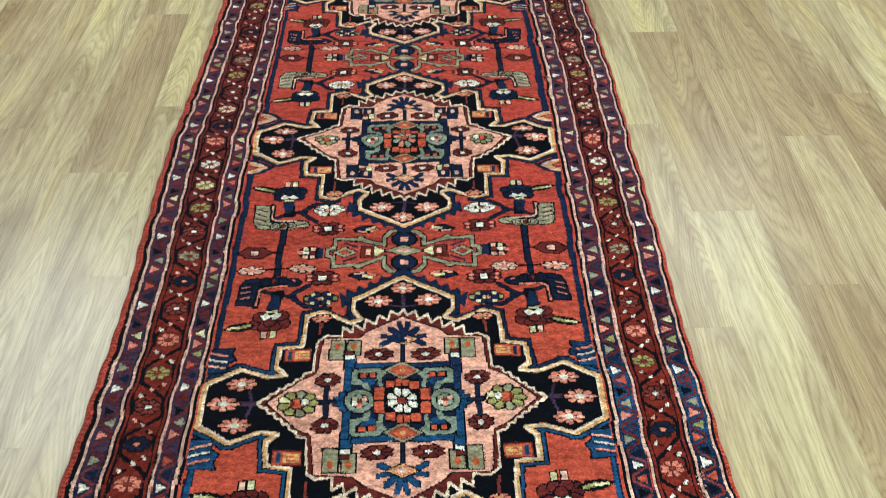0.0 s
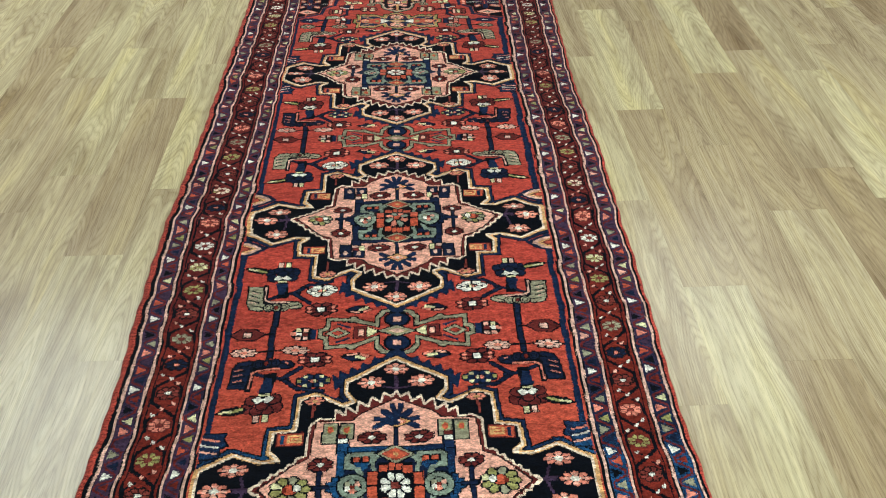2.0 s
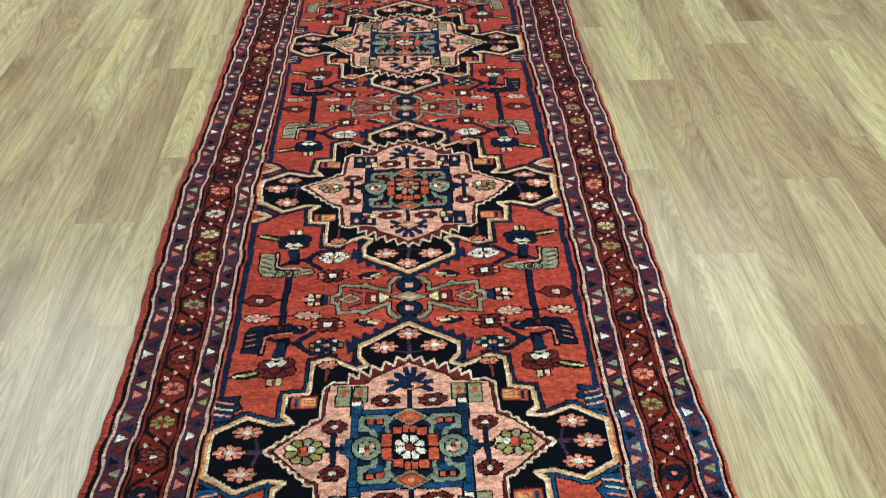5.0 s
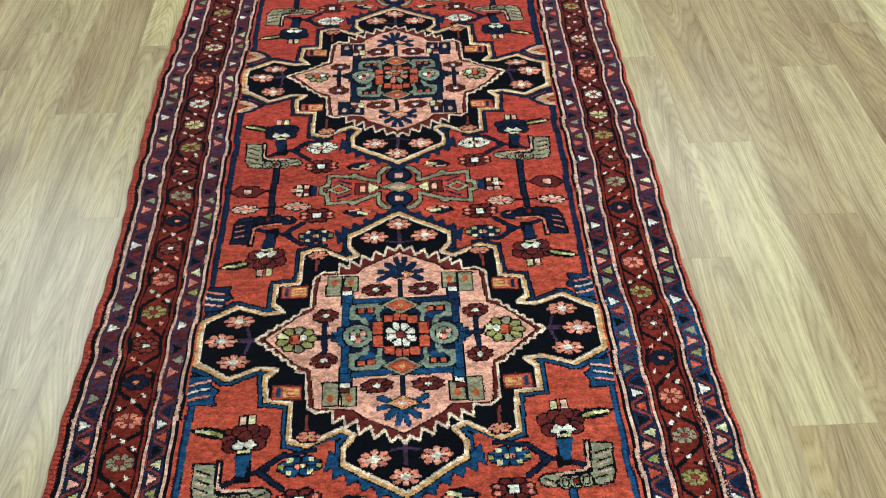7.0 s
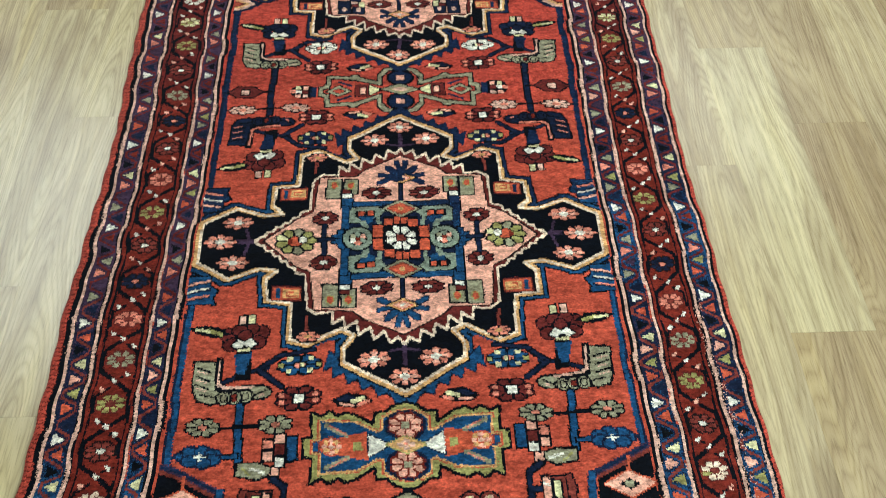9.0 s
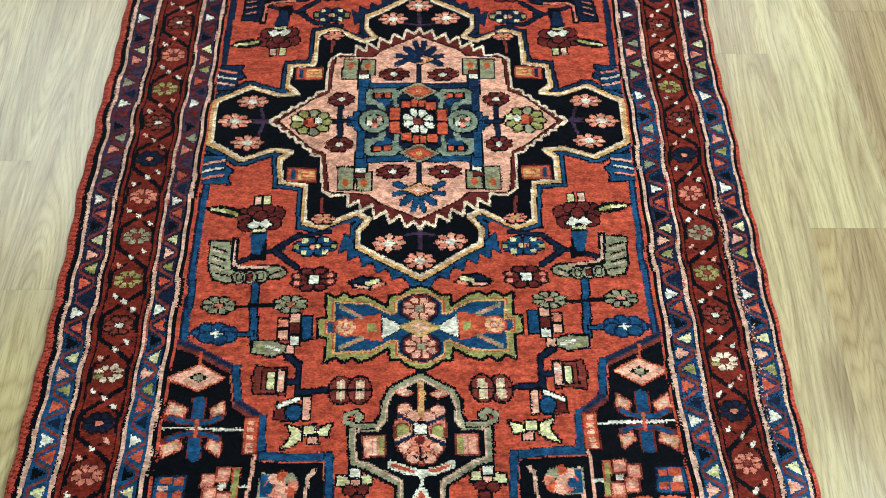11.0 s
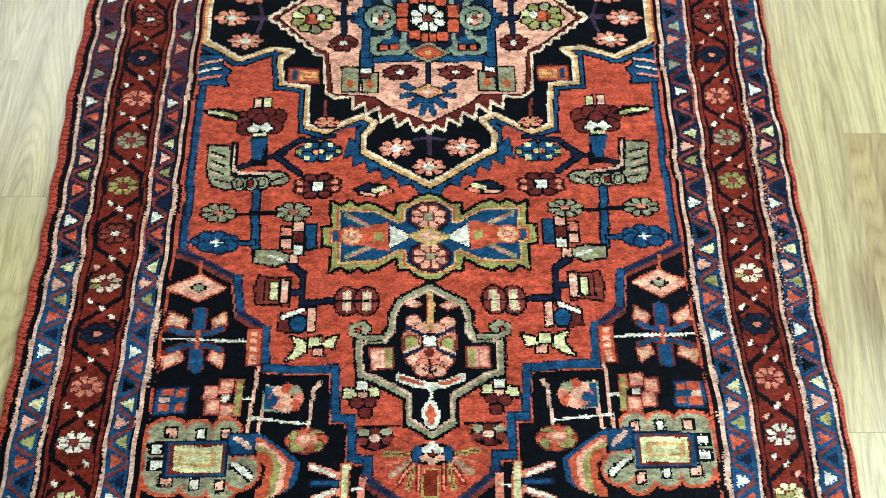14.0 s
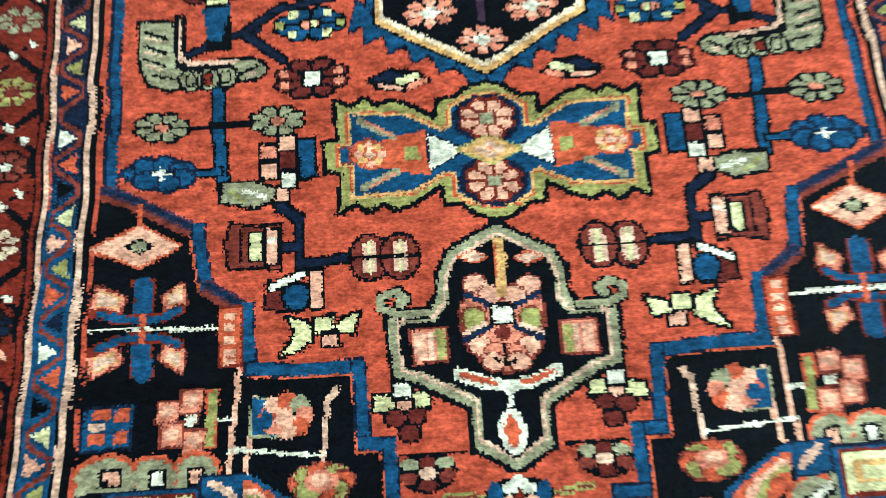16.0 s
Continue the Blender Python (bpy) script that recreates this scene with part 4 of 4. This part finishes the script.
# ---- the woven sheet: where each knot lies ----
def lie(x, y):
    """From the design's millimetres to the room: uneven edges, drift of the middle, ripples and a fold."""
    left = np.interp(y, (-700, -450, -300, -110, 30, 224, 390, 577, 720, 1040, 1376, 2120), (518, 510, 508, 514, 511, 506, 520, 528, 530, 515, 514, 506))
    right = np.interp(y, (-700, -445, -284, -186, 25, 173, 300, 600, 650, 977, 1338, 2050), (530, 518, 516, 513, 510, 503, 511, 515, 512, 521, 503, 531))
    wave = 0.9 * np.sin(y / 27.0) + 1.3 * np.sin(y / 11.3 + 1)
    left, right = 515 + 0.7 * (left - 515), 515 + 0.7 * (right - 515)
    half = np.where(x < 0, left + wave, right + 0.9 * np.sin(y / 31.0 + 2) + 1.2 * np.sin(y / 12.1))
    c = np.interp(y, (-650, -430, 0, 690, 1390), (17, 13, 6, 4, -4))
    inner = np.interp(y, (-600, -420, 200, 960), (364, 354, 352, 356))
    k = np.clip((np.abs(x) - 312) / 28, 0, 1)
    low, high = (1 - k) * (c - np.minimum(-x, 312)) - k * 340, (1 - k) * (c + np.minimum(x, 312)) + k * inner
    west = np.where(x > -340, low, -np.interp(-x, (340, 374, 456, 493, 515), (340, 374, 452, 490, 515)))
    east = np.where(x < 340, high, inner + np.interp(x, (340, 374, 456, 493, 515), (0, 38, 107, 145, 159)) * (515 - inner) / 159)
    woven = np.where(x < 0, west, east)
    X = woven * np.where(np.abs(x) > 340, half / HALF, 1 + (half / HALF - 1) * k)
    Y = y + 6.0 * x / HALF * np.interp(y, (-700, -300, 0, 700, 1400), (1.6, 1.3, 0.3, -1.0, -2.6))
    edge = np.clip((np.abs(x) - (HALF - 11)) / 11.5, 0, 1)
    z = 9.0 * np.sqrt(np.clip(1 - edge ** 2, 0, 1))
    fold = 10.0 * np.exp(-((y - 696 - 0.012 * x) / 26) ** 2) + 6.0 * np.exp(-((y - 1372) / 22) ** 2) + 2.0 * np.exp(-((y - 12) / 26) ** 2)
    ripple = 1.2 * np.sin(y / 63 + x / 240) + 0.9 * np.sin(y / 41 - x / 150) + 1.0
    crease = 2.6 * np.exp(-((x - 452 + 0.03 * y) / 9) ** 2) * np.clip((-60 - y) / 80, 0, 1)
    return X / 1000, Y / 1000, (z + (fold + ripple + crease) * (1 - edge)) / 1000


VX, VY = np.meshgrid(vx, vy)
SX, SY, SZ = lie(VX, VY)
soft_edge = 1 - np.clip((np.abs(VX) - (HALF - 11)) / 11.5, 0, 1)
SX = SX + rng.uniform(-0.3, 0.3, VX.shape) / 1000
SY = SY + rng.uniform(-0.3, 0.3, VX.shape) / 1000
SZ = np.maximum(SZ + rng.uniform(-0.35, 0.35, VX.shape) / 1000 * soft_edge, 0.0)
SHEET = np.stack([SX, SY, SZ], -1).reshape(-1, 3).astype(np.float32)


def woven_mesh(name, cells):
    """One mesh of the given knots (flat indices), each with the dye's own wool."""
    j, i = cells // NX, cells % NX
    v0 = j * (NX + 1) + i
    quads = np.stack([v0, v0 + 1, v0 + NX + 2, v0 + NX + 1], 1)
    verts, index = np.unique(quads.ravel(), return_inverse=True)
    me = bpy.data.meshes.new(name)
    me.vertices.add(len(verts))
    me.vertices.foreach_set("co", SHEET[verts].ravel())
    me.loops.add(index.size)
    me.loops.foreach_set("vertex_index", index.ravel().astype(np.int32))
    me.polygons.add(len(cells))
    me.polygons.foreach_set("loop_start", np.arange(len(cells), dtype=np.int32) * 4)
    used, slot = np.unique(DYE.ravel()[cells], return_inverse=True)
    for d in used:
        me.materials.append(YARN[d])
    me.polygons.foreach_set("material_index", slot.ravel().astype(np.int32))
    me.update(calc_edges=True)
    return me


rug = tagged(new("runner_rug"), "hand-knotted red wool runner rug with dark medallions, slightly rippled", "rug")
flat = PART.ravel()
order = np.argsort(flat, kind="stable")
cuts = np.searchsorted(flat[order], np.arange(len(PARTS) + 1))
MADE = {}
for k, (name, label, parent) in enumerate(PARTS):
    cells = order[cuts[k]:cuts[k + 1]]
    if len(cells) < 4:
        continue
    ob = new(name, woven_mesh(name, cells))
    ob.parent = MADE.get(parent, rug)
    if ob.parent is not rug and ob.parent.parent is not rug:
        ob.parent = ob.parent.parent
    if label:
        tagged(ob, label)
    MADE[k] = ob

# ---------------- unseen lamps on the ceiling, with added frames ---
for x, y, sx, sy, watts, colour in PANELS:
    unit = new("unseen_ceiling_light")
    unit.location = (x, y, ROOM_H - 0.03)
    tagged(unit, "unseen ceiling light panel added to light the rug, painted frame", "lamp", "ceiling lights")
    for x0, x1, y0, y1 in ((-sx / 2 - 0.03, sx / 2 + 0.03, -sy / 2 - 0.03, -sy / 2), (-sx / 2 - 0.03, sx / 2 + 0.03, sy / 2, sy / 2 + 0.03), (-sx / 2 - 0.03, -sx / 2, -sy / 2, sy / 2), (sx / 2, sx / 2 + 0.03, -sy / 2, sy / 2)):
        new("frame", box_mesh("frame", x0, x1, y0, y1, -0.015, 0.03, STEEL, 0.003)).parent = unit

# ---------------- floor: oak boards laid lengthwise ----------------
floor = tagged(new("floor", box_mesh("floor", ROOM_X0, ROOM_X1, ROOM_Y0, ROOM_Y1, -0.1, -0.0012, JOINT)), "light oak laminate floor with staggered strips", kind="structure")
STRIP = 0.1325
# seen end joints of the strips beside the rug, counted from the strip whose low edge lies at x = 0.597
# strip -9: the joint at 0.299 stands in for the edge of a lamp reflection
KNOWN = {0: (-0.2, 0.452, 1.166, 1.82), -1: (-0.62, 0.143, 0.755, 1.486), 1: (-0.47, 0.24, 0.98), 2: (0.12, 0.70, 1.362), 3: (0.33, 0.865, 1.50), 7: (0.4, 1.02, 1.653), -9: (-0.3, 0.299, 0.858, 1.5), -10: (-0.075, 0.614, 1.30, 2.02), -11: (0.27, 0.927, 1.62), -12: (0.78, 1.434, 2.0), -14: (0.6, 1.25, 1.904)}
# printed tone of those boards, near to far: 0 brown, 1 pale straw
# far boards of the left strips are raised to stand in for light there
TONES = {0: (0.2, 0.8, 0.3, 0.9, 0.4), -1: (0.75, 0.6, 0.55, 0.8, 0.5), 1: (0.35, 0.15, 0.3, 0.35), 2: (0.4, 0.5, 0.25, 0.98), 3: (0.7, 0.15, 0.5, 0.2), 7: (0.4, 0.5, 0.6, 0.1), -9: (0.8, 0.7, 0.8, 0.95, 0.8), -10: (0.65, 0.85, 0.4, 0.9, 0.7), -11: (0.7, 0.6, 0.95, 0.85), -12: (0.6, 0.6, 0.95, 0.9), -14: (0.6, 0.5, 0.8, 0.9)}
dice = random.Random(4)
for k in range(math.ceil((ROOM_X0 - 0.597) / STRIP) - 1, math.ceil((ROOM_X1 - 0.597) / STRIP)):
    x0, x1 = max(0.597 + k * STRIP, ROOM_X0), min(0.597 + (k + 1) * STRIP, ROOM_X1)
    near = KNOWN.get(k, ())
    cut = list(near) if near else [dice.uniform(0.0, 0.7)]
    far_off = abs((x0 + x1) / 2) > 1.9
    while cut[0] > ROOM_Y0:
        cut.insert(0, cut[0] - (dice.uniform(1.6, 2.4) if far_off or cut[0] < -1.2 else dice.uniform(0.5, 0.85)))
    while cut[-1] < ROOM_Y1:
        cut.append(cut[-1] + (dice.uniform(1.6, 2.4) if far_off or cut[-1] > 3.0 else dice.uniform(0.5, 0.85)))
    cut = [ROOM_Y0] + [c for c in cut if ROOM_Y0 + 0.05 < c < ROOM_Y1 - 0.05] + [ROOM_Y1]
    for a, b in zip(cut, cut[1:]):
        w, l = x1 - x0 - 0.0001, b - a - 0.0003
        board = new("board", box_mesh("board", -w / 2, w / 2, -l / 2, l / 2, -0.008, 0.0, OAK))
        board.location = ((x0 + x1) / 2, (a + b) / 2, 0)
        mid_y = (a + b) / 2
        tones = TONES.get(k)
        tone = dice.uniform(0.3, 0.85)
        if tones and near[0] - 0.7 < mid_y < near[-1] + 0.7:
            tone = tones[sum(1 for c in near if c < mid_y)]
        board.color = (1, 1, 1, tone)
        board.parent = floor
